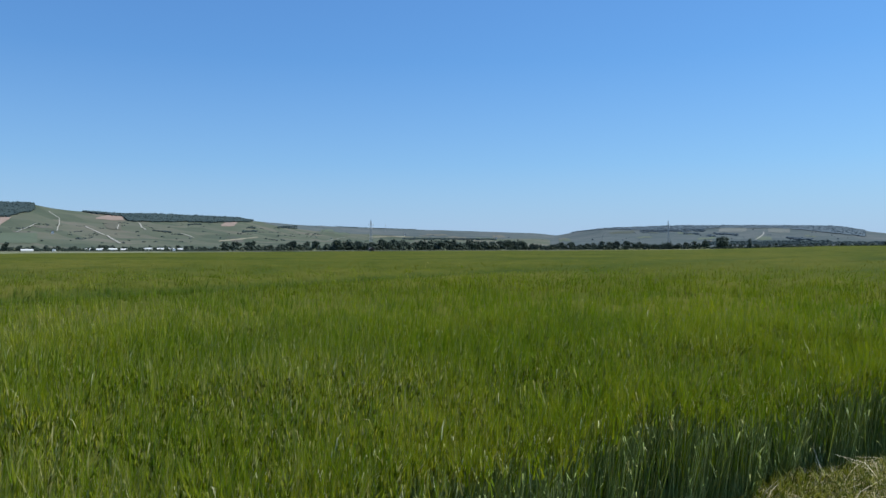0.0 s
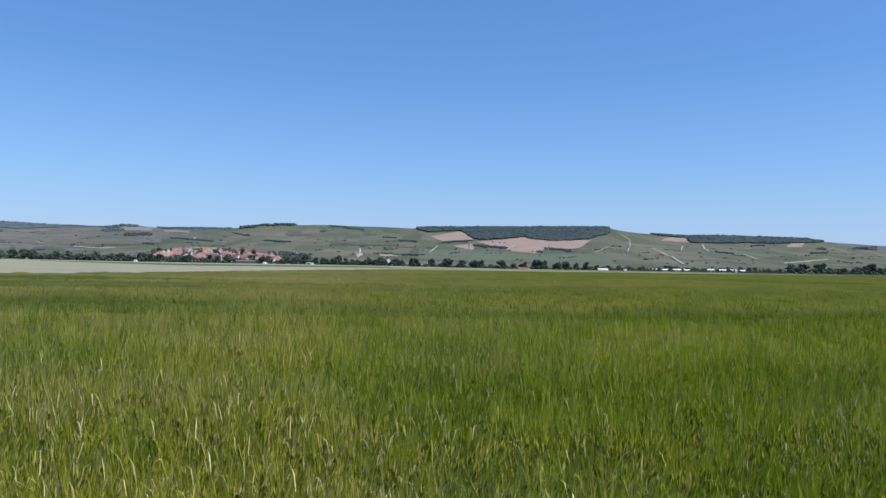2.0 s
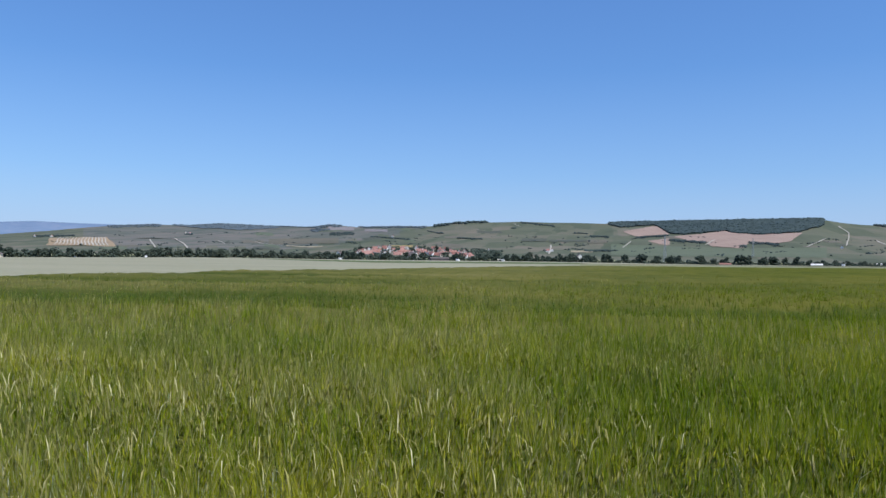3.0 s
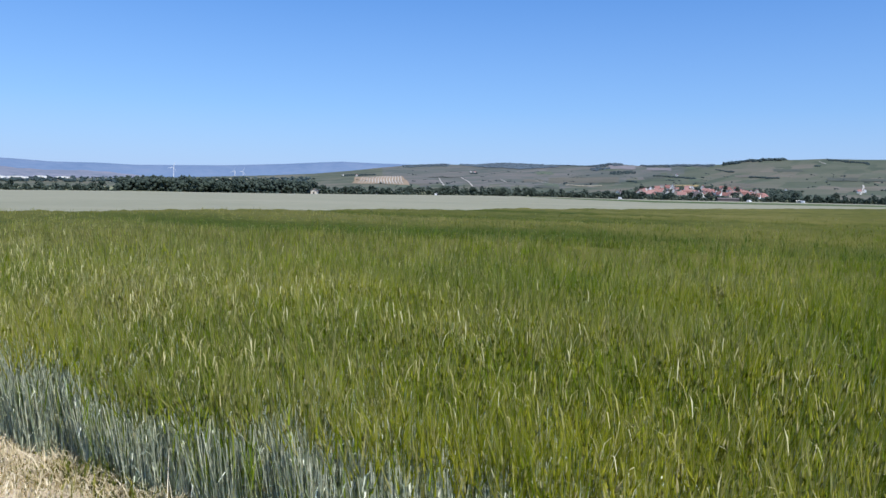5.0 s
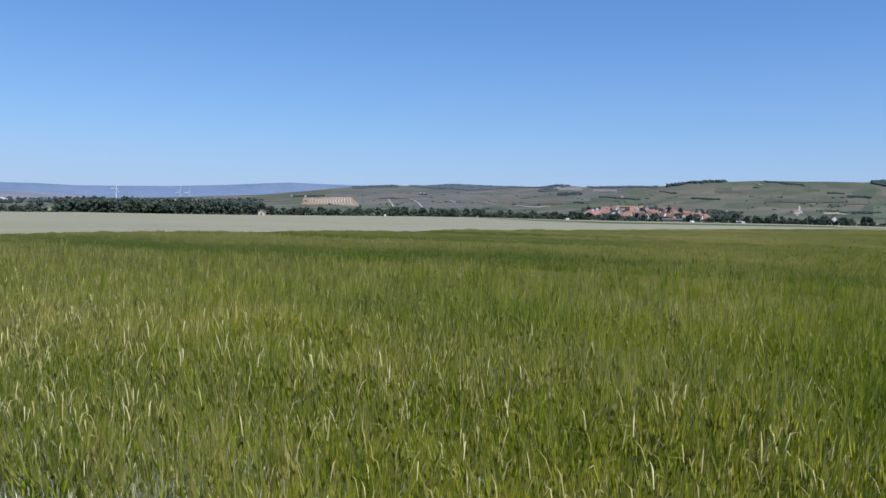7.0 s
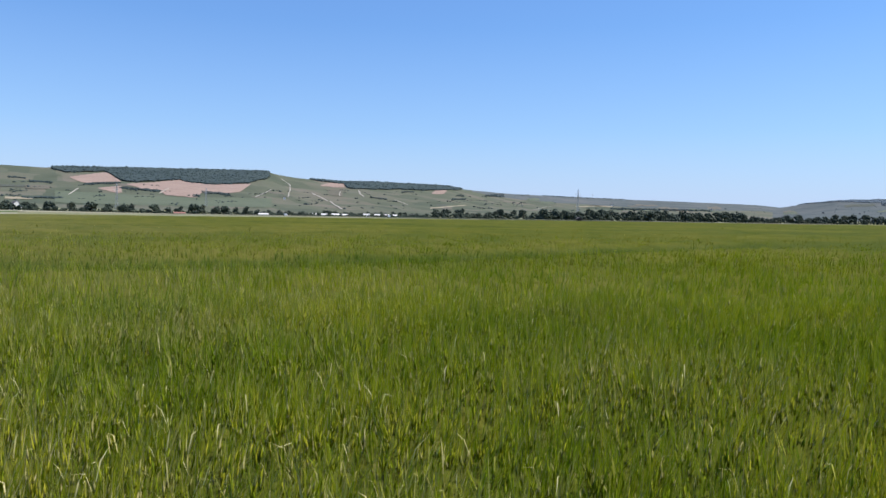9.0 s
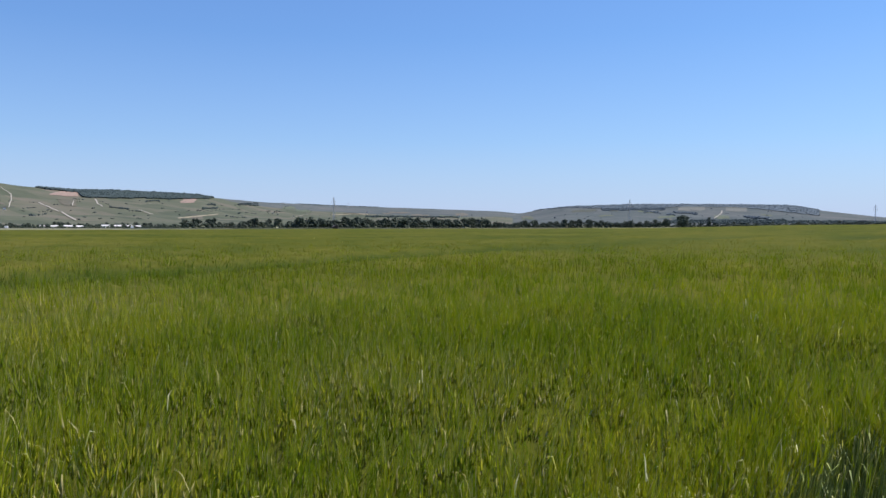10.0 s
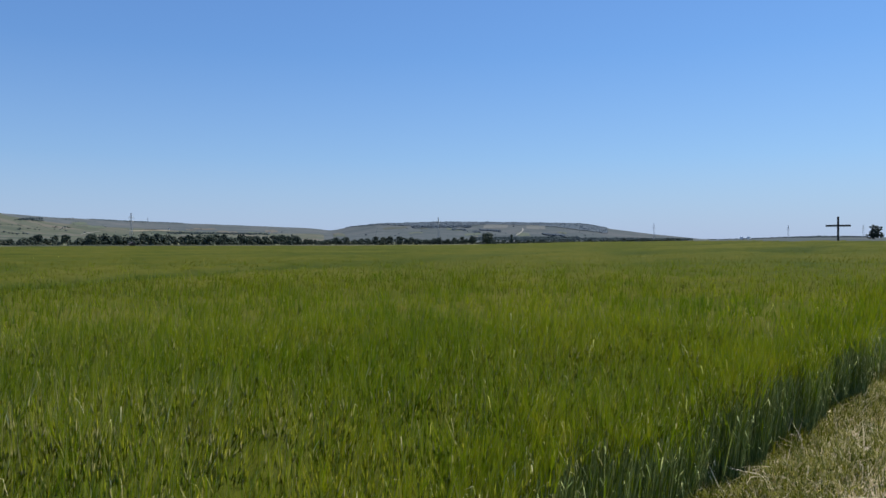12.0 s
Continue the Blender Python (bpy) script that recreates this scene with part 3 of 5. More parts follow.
def build_barley():
    field = thing("barley_field", (0, 0, 0), "dense green barley standing waist high, ears in the wind", "crop")
    field["kind"] = "stuff"
    rng = np.random.default_rng(5)

    def ear_tone(p):
        along = p[:, 0] * EU[0] + p[:, 1] * EU[1]
        kind = (rng.random(len(p)) < np.interp(along + 1.5 * wander(p[:, 0], p[:, 1]) + 5 * wander(p[:, 0] * 6, p[:, 1] * 6), [-60, -14, -4, 2, 14], [0.95, 0.8, 0.5, 0.25, 0.05])).astype(int)
        # darker green ears in the pressed bands
        dark_share = 2.3 * lane(along, p[:, 0] * EN[0] + p[:, 1] * EN[1]) + 0.3 * wander(p[:, 0] * 0.9 + 3, p[:, 1] * 0.9) - 0.18
        return np.where(rng.random(len(p)) < np.clip(dark_share - 0.1, 0, 0.88), 2, kind)

    waxy, green_stems, stems, ears, blades = [], [], [], [], []

    def add(group, foot=stems):
        foot.extend(group[0]), ears.extend(group[1]), blades.extend(group[2])

    # first rows along the verge, their waxy stems in full view, lower than the crop behind
    k = 29000
    u = np.concatenate([rng.uniform(-9, 10, k), rng.uniform(-24, 28, 9000)])
    n = edge(u) + np.abs(rng.normal(0, 0.21, len(u))) + 0.05 * np.sin(u * 4) + 0.03 * np.sin(u * 11)
    x, y = u * EU[0] + n * EN[0], u * EU[1] + n * EN[1]
    tall = 0.64 + 0.32 * np.clip(n - edge(u), 0, 0.7) + 0.04 * np.sin(u * 2.3)
    some = rng.random(len(u)) < np.clip(0.2 + 0.5 * (n - edge(u)), 0.2, 0.5)
    got = plants(rng, x[some], y[some], tall[some], 0.75, 0, 3, False, 0.08, 0.0, 0.9)
    add(((), got[1], ()))
    foot, lean, side, h = frames(rng, x, y, tall, 0.085)
    h *= rng.uniform(0.72, 1.0, len(h))
    # pale stems leftwards, darker ones rightwards, as sun and backlight would leave them
    green = u + rng.normal(0, 1.2, len(u)) > -0.2
    for group, m in ((waxy, ~green), (green_stems, green)):
        group.append(straws(foot[m], foot[m] + lean[m] * (h[m] * 0.93)[:, None], side[m], rng.uniform(0.0014, 0.0029, m.sum())))
        m &= rng.random(len(u)) < 0.6
        a = foot[m] + lean[m] * (h[m] * rng.uniform(0.3, 0.85, m.sum()))[:, None]
        b = a + side[m] * rng.uniform(0.015, 0.05, (m.sum(), 1)) + UP * rng.uniform(0.02, 0.08, (m.sum(), 1))
        group.append(ribbons(a, b, b + side[m] * rng.uniform(0.01, 0.06, (m.sum(), 1)) - UP * rng.uniform(-0.05, 0.09, (m.sum(), 1)), np.cross(side[m], UP), rng.uniform(0.002, 0.0045, m.sum())))
    pick = rng.random(len(x)) < np.clip(0.35 + 0.09 * u, 0.15, 0.9)
    add(((), (), plants(rng, x[pick], y[pick], tall[pick] * 0.82, 0.55, 1, 0, False, 0.05)[2]))
    x, y, own = tufts(rng, 10500, 7, 0.05, 1.5, 8)
    step = np.clip((x * EN[0] + y * EN[1] - edge(x * EU[0] + y * EU[1])) / 1.0, 0, 1)
    add(plants(rng, x, y, 0.68 + 0.2 * step, 1.05, 1, 5, True, 0.04, own=own, fan=0.10, awn=(0.06, 0.14), nodding=0.45, blade=0.0034, stem=0.0017))
    x, y, own = tufts(rng, 22000, 7, 0.07, 8, 32, power=1.3, bare=0.4, fade=(15, 32))
    add(plants(rng, x, y, 0.88, 1.25, 0, 3, False, 0.04, stem=0, own=own, fan=0.12, awn=(0.06, 0.14)))
    add(((), (), plants(rng, x[::5], y[::5], 0.86, 0.85, 1, 0, False, 0.05, stem=0, own=own[::5])[2]))
    x, y = crop_points(rng, 105000, 13, 70, power=0.8, bare=0.4, fade=(35, 70))
    mid_band = plants(rng, x, y, 0.89, 1.35, 0, 2, False, 0.06, stem=0)[1]
    x, y = crop_points(rng, 75000, 28, 190, power=0.8, bare=0.4)
    foot, lean, side, h = frames(rng, x, y, 0.88, 0.05)
    far = [slivers(foot + UP * 0.8, foot + lean * (h * 1.03)[:, None], side, rng.uniform(0.015, 0.035, len(x)))]
    # pale leaves and dry ears, coloured bright to stand in for glints too
    flecks = []
    for count, r0, r1, w, long in ((20000, 1.5, 9, 0.0011, 0.55), (11000, 9, 22, 0.0014, 0.62), (1800, 22, 50, 0.003, 0.9)):
        x, y = crop_points(rng, count, r0, r1)
        few = rng.random(len(x)) < np.clip(0.7 - 0.08 * (x * EU[0] + y * EU[1]), 0.3, 1.0)
        x, y = x[few], y[few]
        step = np.clip((x * EN[0] + y * EN[1] - edge(x * EU[0] + y * EU[1])) / 1.0, 0, 1)
        foot, lean, side, h = frames(rng, x, y, 0.68 + 0.19 * step, 0.12)
        k = len(x)
        low = foot + lean * (h * rng.uniform(0.86, 1.06, k))[:, None]
        way = lean + side * rng.uniform(-0.1, 0.3, (k, 1)) + rng.normal(0, 0.1, (k, 3))
        length = rng.uniform(0.05, 0.13, (k, 1)) * long
        mid = low + way * length * 0.55
        tip = mid + (way + side * 0.3 - UP * rng.uniform(0.0, 0.35, (k, 1))) * length * 0.45
        flat = np.cross(way, UP + 0.6 * side)
        flat /= np.linalg.norm(flat, axis=1)[:, None] + 1e-6
        flecks.append(ribbons(low, mid, tip, flat, rng.uniform(0.5, 1.1, k) * w))
    # a few broken, drooping stalks over the first rows
    u = np.concatenate([rng.uniform(-9, 10, 600), 0.8 - 14 * rng.beta(1.5, 1.3, 4600)])
    k = len(u)
    n = edge(u) + rng.gamma(1.4, 0.7, k)
    base = np.stack([u * EU[0] + n * EN[0], u * EU[1] + n * EN[1], 0.66 + 0.22 * np.clip(n - edge(u), 0, 1) + rng.normal(0, 0.06, k)], -1)
    a = rng.uniform(0, 2 * np.pi, k)
    out = np.stack([np.cos(a), np.sin(a), np.zeros(k)], -1)
    droop = (ribbons(base, base + out * 0.022 + UP * 0.055, base + out * rng.uniform(0.035, 0.08, (k, 1)) + UP * rng.uniform(0.04, 0.10, (k, 1)), np.cross(out, UP), rng.uniform(0.0014, 0.0028, k)))
    # bits of pale leaf between first-row stems; their paleness stands in for glints
    u = rng.uniform(-9, 11, 5200)
    k = len(u)
    n = edge(u) + rng.gamma(1.2, 0.12, k)
    base = np.stack([u * EU[0] + n * EN[0], u * EU[1] + n * EN[1], rng.uniform(0.15, 0.7, k)], -1)
    a = rng.uniform(0, 2 * np.pi, k)
    out = np.stack([np.cos(a), np.sin(a), np.zeros(k)], -1)
    flecks.append(ribbons(base, base + out * 0.012 + UP * 0.04, base + out * rng.uniform(0.02, 0.07, (k, 1)) + UP * rng.uniform(-0.01, 0.08, (k, 1)), np.cross(out, UP), rng.uniform(0.001, 0.0026, k)))
    for name, group, mat in (("waxy_stems", waxy, STEM), ("green_stems", green_stems, STEM_BACKLIT), ("stalks", stems, STALK), ("ears", ears, (EAR, EAR_OLIVE, EAR_DARK)), ("middle_ears", mid_band, (EAR_FAR, EAR_FAR_OLIVE, EAR_FAR_DARK)), ("far_ears", far, (EAR_FAR, EAR_FAR_OLIVE, EAR_FAR_DARK)), ("leaves", blades, LEAF), ("pale_leaves", flecks, FLECK), ("drooping_ears", [droop], GOLD)):
        v, f = gather(group)
        # olive ears thin out from one end of the field to the other
        ob = triangles(name, v, f, mat, field, index=ear_tone(v[f[:, 0]]) if isinstance(mat, tuple) else None)
        ob["kind"] = "stuff"
    # the closed mass of green below the ears
    azs = np.arange(-60, 126.1, 0.5)
    rs = np.geomspace(1.0, 330, 260)
    A, R = np.meshgrid(azs, rs, indexing="ij")
    x, y = polar(A, R)
    u, n = x * EU[0] + y * EU[1], x * EN[0] + y * EN[1]
    inside = np.clip((n - edge(u) - 0.12) / 0.5, 0, 1)
    u = np.maximum(u, -26.0)
    x, y = u * EU[0] + n * EN[0], u * EU[1] + n * EN[1]
    low = 0.15 * lane(u, n)
    z = land(A, R) + 0.05 + inside * np.interp(n - edge(u), [0, 1.2], [0.7, 1]) * (np.interp(R, [3, 8, 14, 22, 40, 100], [0.54, 0.66, 0.76, 0.82, 0.86, 0.87]) + 0.025 * wander(x, y)) - low + rng.normal(0, 0.025, x.shape)
    ok = (n > edge(u) + 0.1) & (R < field_end(A))
    beyond = u > -26.0
    na, nr = A.shape
    ids = np.arange(na * nr).reshape(na, nr)
    q = np.stack([ids[:-1, :-1], ids[1:, :-1], ids[1:, 1:], ids[:-1, 1:]], -1)[ok[:-1, :-1] & ok[1:, 1:] & ok[1:, :-1] & ok[:-1, 1:] & (beyond[:-1, :-1] | beyond[1:, 1:] | beyond[1:, :-1] | beyond[:-1, 1:])]
    tris = np.concatenate([q[:, [0, 2, 1]], q[:, [0, 3, 2]]])
    used, inv = np.unique(tris, return_inverse=True)
    v = np.stack([x, y, z], -1).reshape(-1, 3)[used]
    vu, vn = v[:, 0] * EU[0] + v[:, 1] * EU[1], v[:, 0] * EN[0] + v[:, 1] * EN[1]
    ob = triangles("undergrowth", v, inv.reshape(-1, 3), CANOPY, field)
    ob["kind"] = "stuff"
    shares = {"ripeness": np.interp(vu + 1.5 * wander(v[:, 0], v[:, 1]) + 3 * wander(v[:, 0] * 0.23, v[:, 1] * 0.31), [-60, -14, -4, 2, 14], [0.95, 0.8, 0.5, 0.25, 0.05]),
              "pressed": np.clip(1.6 * lane(vu, vn) + 0.25 * wander(v[:, 0] * 0.5, v[:, 1] * 0.5) - 0.15, 0, 0.9)}
    for name, values in shares.items():
        ob.data.attributes.new(name, "FLOAT", "POINT").data.foreach_set("value", values.astype(np.float32))


build_barley()


# ---- the verge and the farm track ----
def strip(name, label, category, n0, n1, lift, mat, u0=-60, u1=60, du=0.4, across=10, rough=0.015, base=0.0):
    us = np.arange(u0, u1, du)
    rng = np.random.default_rng(len(name))
    verts, faces = [], []
    for i, u in enumerate(us):
        a, b = n0(u), n1(u)
        for j in range(across + 1):
            n = a + (b - a) * j / across
            x, y = u * EU + n * EN
            bulge = lift * (0 if j in (0, across) else 1)
            verts.append((x, y, float(land_xy(x, y)) + base + bulge + rng.normal(0, rough) * (bulge > 0)))
        if i:
            p, q = (i - 1) * (across + 1), i * (across + 1)
            faces += [(p + j, q + j, q + j + 1, p + j + 1) for j in range(across)]
    ob = mesh_object(name, verts, faces, mat, smooth=True)
    return tagged(ob, label, category, kind="structure")


def verge_width(u):
    return 0.82 + 0.10 * np.clip(u / 3.0, 0, 1)


def track_side(u):
    return edge(u) - verge_width(u) + 0.06 * math.sin(u * 1.3) + 0.04 * math.sin(u * 3.1)


strip("road", "dry pale dirt farm track with small stones", "farm track", lambda u: edge(u) - 4.6, track_side, 0.012, DIRT, rough=0.006, du=0.25, across=14, base=0.02)
strip("pavement", "strip of straw-littered bare earth beside the crop", "verge", track_side, lambda u: edge(u) + 0.3, 0.03, LITTER, du=0.25, rough=0.02)


def grass(rng, count, mat_pick, u0, u1, lean_scale=1.0, inner=0.0, outer=0.0, length=(0.06, 0.24)):
    u = rng.uniform(u0, u1, count)
    s = rng.beta(1.6, 1.1, count)
    a = edge(u) - verge_width(u) + 0.06 * np.sin(u * 1.3) + 0.04 * np.sin(u * 3.1) - outer
    n = a + (edge(u) + 0.12 + inner - a) * s
    x, y = u * EU[0] + n * EN[0], u * EU[1] + n * EN[1]
    z = land_xy(x, y)
    ang = rng.uniform(0, 2 * np.pi, count)
    out = np.stack([np.cos(ang), np.sin(ang), np.zeros(count)], -1)
    perp = np.stack([-np.sin(ang), np.cos(ang), np.zeros(count)], -1)
    L = rng.uniform(*length, (count, 1)) * (0.75 + 0.5 * (0.5 + 0.5 * np.sin(u * 2.3 + n * 5)))[:, None]
    base = np.stack([x, y, z], -1)
    flat = rng.uniform(0.2, 1.5, (count, 1)) * lean_scale
    mid = base + (UP * 0.8 + out * flat * 0.4) * L * 0.6
    tip = mid + (UP * rng.uniform(-0.3, 0.7, (count, 1)) + out * flat) * L * 0.5
    pick = mat_pick(u, s, rng.random(count))
    v, f = ribbons(base, mid, tip, perp, rng.uniform(0.0018, 0.0042, count))
    return v, f, pick


def build_verge():
    rng = np.random.default_rng(11)
    tuft = thing("verge_grass", (0, 0, 0), "dry straw-coloured grass and weeds beside the crop", "grass")
    tuft["kind"] = "stuff"
    # greener towards the right-hand end and at the crop's foot
    v, f, pick = grass(rng, 78000, lambda u, s, q: q < np.clip(0.10 + 0.19 * (u + 1.2) + 1.6 * np.clip(s - 0.72, 0, 1), 0.04, 0.9), -13, 16)
    for name, mask, mat in (("straw", ~pick, STRAW), ("green_blades", pick, GREEN_GRASS)):
        ob = triangles(name, *gather([(v[mask], f)]), mat, tuft)
        ob["kind"] = "stuff"
    # a thicker sward where the verge widens
    v, f, pick = grass(rng, 40000, lambda u, s, q: q < 0.6, 1.2, 10, 1.2, length=(0.05, 0.17))
    for name, mask, mat in (("dry_sward", ~pick, STRAW), ("green_sward", pick, GREEN_GRASS)):
        ob = triangles(name, *gather([(v[mask], f)]), mat, tuft)
        ob["kind"] = "stuff"
    # weeds at the foot of the crop
    k = 9000
    u = rng.uniform(-11, 13, k)
    n = edge(u) - 0.05 + rng.normal(0, 0.09, k)
    base = np.stack([u * EU[0] + n * EN[0], u * EU[1] + n * EN[1], np.zeros(k)], -1)
    a = rng.uniform(0, 2 * np.pi, k)
    out = np.stack([np.cos(a), np.sin(a), np.zeros(k)], -1)
    L = rng.uniform(0.08, 0.30, (k, 1)) * (0.6 + 0.4 * np.sin(u * 3.0))[:, None]
    mid = base + (UP + out * 0.25) * L * 0.6
    ob = triangles("weeds", *gather([ribbons(base, mid, mid + (UP * 0.4 + out * 0.5) * L * 0.5, np.cross(out, UP), rng.uniform(0.002, 0.006, k))]), GREEN_GRASS, tuft)
    ob["kind"] = "stuff"
    # longer bent stalks lying over the verge
    v, f, pick = grass(rng, 320, lambda u, s, q: q < 2, -12, 9, 1.6, length=(0.15, 0.4))
    ob = triangles("bent_stalks", *gather([(v, f)]), STRAW, tuft)
    ob["kind"] = "stuff"
    # small stones on the track
    k = 900
    u, n = rng.uniform(-12, 14, k), edge(0) - rng.uniform(0.8, 3.0, k)
    x, y = u * EU[0] + n * EN[0], u * EU[1] + n * EN[1]
    c = np.stack([x, y, land_xy(x, y) + 0.034], -1)
    size = rng.gamma(2.0, 0.005, (k, 1, 1)) + 0.004
    octa = np.array([(1, 0, 0), (0, 1, 0), (-1, 0, 0), (0, -1, 0), (0, 0, 0.7), (0, 0, -0.7)])
    v = c[:, None] + octa[None] * size * rng.uniform(0.6, 1.4, (k, 6, 1))
    f = [(0, 1, 4), (1, 2, 4), (2, 3, 4), (3, 0, 4), (1, 0, 5), (2, 1, 5), (3, 2, 5), (0, 3, 5)]
    ob = triangles("gravel", *gather([(v, f)]), DIRT)
    tagged(ob, "small pale stones scattered on the track", "stones", kind="stuff")


build_verge()


# ---- trees ----
WHITE = surface("white_render", [(0.3, (0.70, 0.68, 0.63)), (0.7, (0.82, 0.81, 0.77))], 0.8, 8, 0.85, 0.15, objvar=0.3)
CREAM = surface("cream_render", [(0.2, (0.50, 0.42, 0.32)), (0.5, (0.66, 0.58, 0.46)), (0.8, (0.78, 0.74, 0.66))], 0.8, 8, 0.85, 0.15, objvar=0.7)
TILE = surface("clay_roof", [(0.15, (0.160, 0.076, 0.062)), (0.5, (0.275, 0.132, 0.104)), (0.85, (0.375, 0.215, 0.180))], 0.6, 10, 0.85, 0.4, objvar=0.6)
DARK_TILE = surface("dark_roof", [(0.3, (0.08, 0.07, 0.065)), (0.7, (0.17, 0.14, 0.13))], 0.6, 10, 0.8, 0.4, objvar=0.4)
SHEET_METAL = surface("sheet_metal", [(0.3, (0.62, 0.61, 0.58)), (0.7, (0.78, 0.77, 0.74))], 0.5, 10, 0.6, 0.2, metal=0.0)
STEEL = surface("galvanised_steel", [(0.3, (0.30, 0.32, 0.34)), (0.7, (0.42, 0.44, 0.46))], 1.0, 8, 0.6, 0.1, metal=0.3)
DARK_WOOD = surface("tarred_timber", [(0.3, (0.018, 0.016, 0.016)), (0.7, (0.045, 0.04, 0.038))], 2.0, 10, 0.7, 0.5, warp=(3, 3, 0.4))
PAINT = surface("white_paint", [(0.3, (0.74, 0.75, 0.76)), (0.7, (0.82, 0.82, 0.82))], 0.5, 8, 0.35, 0.0, spec=0.5)
GLASS = surface("window_glass", [(0.3, (0.02, 0.025, 0.03)), (0.7, (0.05, 0.06, 0.07))], 0.5, 4, 0.08, 0.0, spec=0.6)
RUBBER = surface("rubber", [(0.3, (0.015, 0.015, 0.015)), (0.7, (0.03, 0.03, 0.03))], 3, 6, 0.8, 0.2)

OCTA = np.array([(1, 0, 0), (0, 1, 0), (-1, 0, 0), (0, -1, 0), (0, 0, 1), (0, 0, -1)], float)
OCTA_F = [(0, 1, 4), (1, 2, 4), (2, 3, 4), (3, 0, 4), (1, 0, 5), (2, 1, 5), (3, 2, 5), (0, 3, 5)]


def clumps(rng, centres, size, squash=0.8):
    """Ragged tufts of leaves, one island each."""
    k = len(centres)
    v = OCTA[None] * rng.uniform(0.45, 1.35, (k, 6, 1)) * np.asarray(size).reshape(-1, 1, 1)
    a = rng.uniform(0, 2 * np.pi, k)
    b = rng.uniform(-1.57, 1.57, k)
    ca, sa, cb, sb = np.cos(a)[:, None], np.sin(a)[:, None], np.cos(b)[:, None], np.sin(b)[:, None]
    x, y, z = v[..., 0], v[..., 1] * 0.9, v[..., 2] * 0.8
    y, z = y * cb - z * sb, y * sb + z * cb
    x, y = x * ca - y * sa, x * sa + y * ca
    return np.stack([x, y, z * squash / 0.8], -1) + np.asarray(centres)[:, None], OCTA_F


def limb(bm, a, b, r0, r1, sides=6):
    a, b = Vector(a), Vector(b)
    d = (b - a).normalized()
    s = d.orthogonal().normalized()
    t = d.cross(s)
    rings = []
    for c, r in ((a, r0), ((a + b) / 2 + s * r0 * 0.3, (r0 + r1) / 2), (b, r1)):
        rings.append([bm.verts.new(c + (s * math.cos(i * 2 * math.pi / sides) + t * math.sin(i * 2 * math.pi / sides)) * r) for i in range(sides)])
    for p, q in zip(rings, rings[1:]):
        for i in range(sides):
            bm.faces.new((p[i], p[(i + 1) % sides], q[(i + 1) % sides], q[i]))
    bm.faces.new(rings[-1])


def make_tree(seed, height, width, low, count, size, label, name="tree", slim=False):
    rng = np.random.default_rng(seed)
    tree = thing(name, (0, 0, 0), label, name)
    bm = bmesh.new()
    limb(bm, (0, 0, -0.3), (0.1, 0, height * 0.45), height * 0.035, height * 0.022)
    lobes = []
    for i in range(7):
        a, k = rng.uniform(0, 6.28), rng.uniform(0.15, 0.32)
        tip = np.array([math.cos(a) * width * k, math.sin(a) * width * k, height * rng.uniform(low + 0.15, 0.82)])
        limb(bm, (0.05, 0, height * rng.uniform(0.2, 0.42)), tip, height * 0.016, height * 0.006, 5)
        lobes.append((tip, width * rng.uniform(0.22, 0.34), height * rng.uniform(0.14, 0.22)))
    part("trunk", bm, BARK, tree)
    lobes.append((np.array([0, 0, height * 0.8]), width * 0.26, height * 0.19))
    lobes.append((np.array([0, 0, height * (low + 0.25)]), width * 0.42, height * 0.2))
    pts = []
    for i in range(count):
        c, w, h = lobes[i % len(lobes)]
        d = rng.normal(0, 1, 3)
        d /= np.linalg.norm(d)
        p = c + d * np.array([w, w, h]) * rng.uniform(0.65, 1.08)
        p[2] = max(p[2], height * low * 0.8)
        pts.append(p)
    ob = triangles("crown", *gather([clumps(rng, np.array(pts), size * rng.uniform(0.6, 1.25, count))]), FOLIAGE, tree)
    return tree


def put(ob, az, r, turn=0.0, scale=1.0, lift=0.0):
    """A copy of a thing, standing on the land."""
    x, y = polar(az, r)
    c = copy_thing(ob, pose(x, y, float(land(az, r)) + lift, 0, 0, turn))
    c.scale = (scale, scale, scale)
    return c


def discard(ob):
    for o in (*ob.children_recursive, ob):
        bpy.data.objects.remove(o)


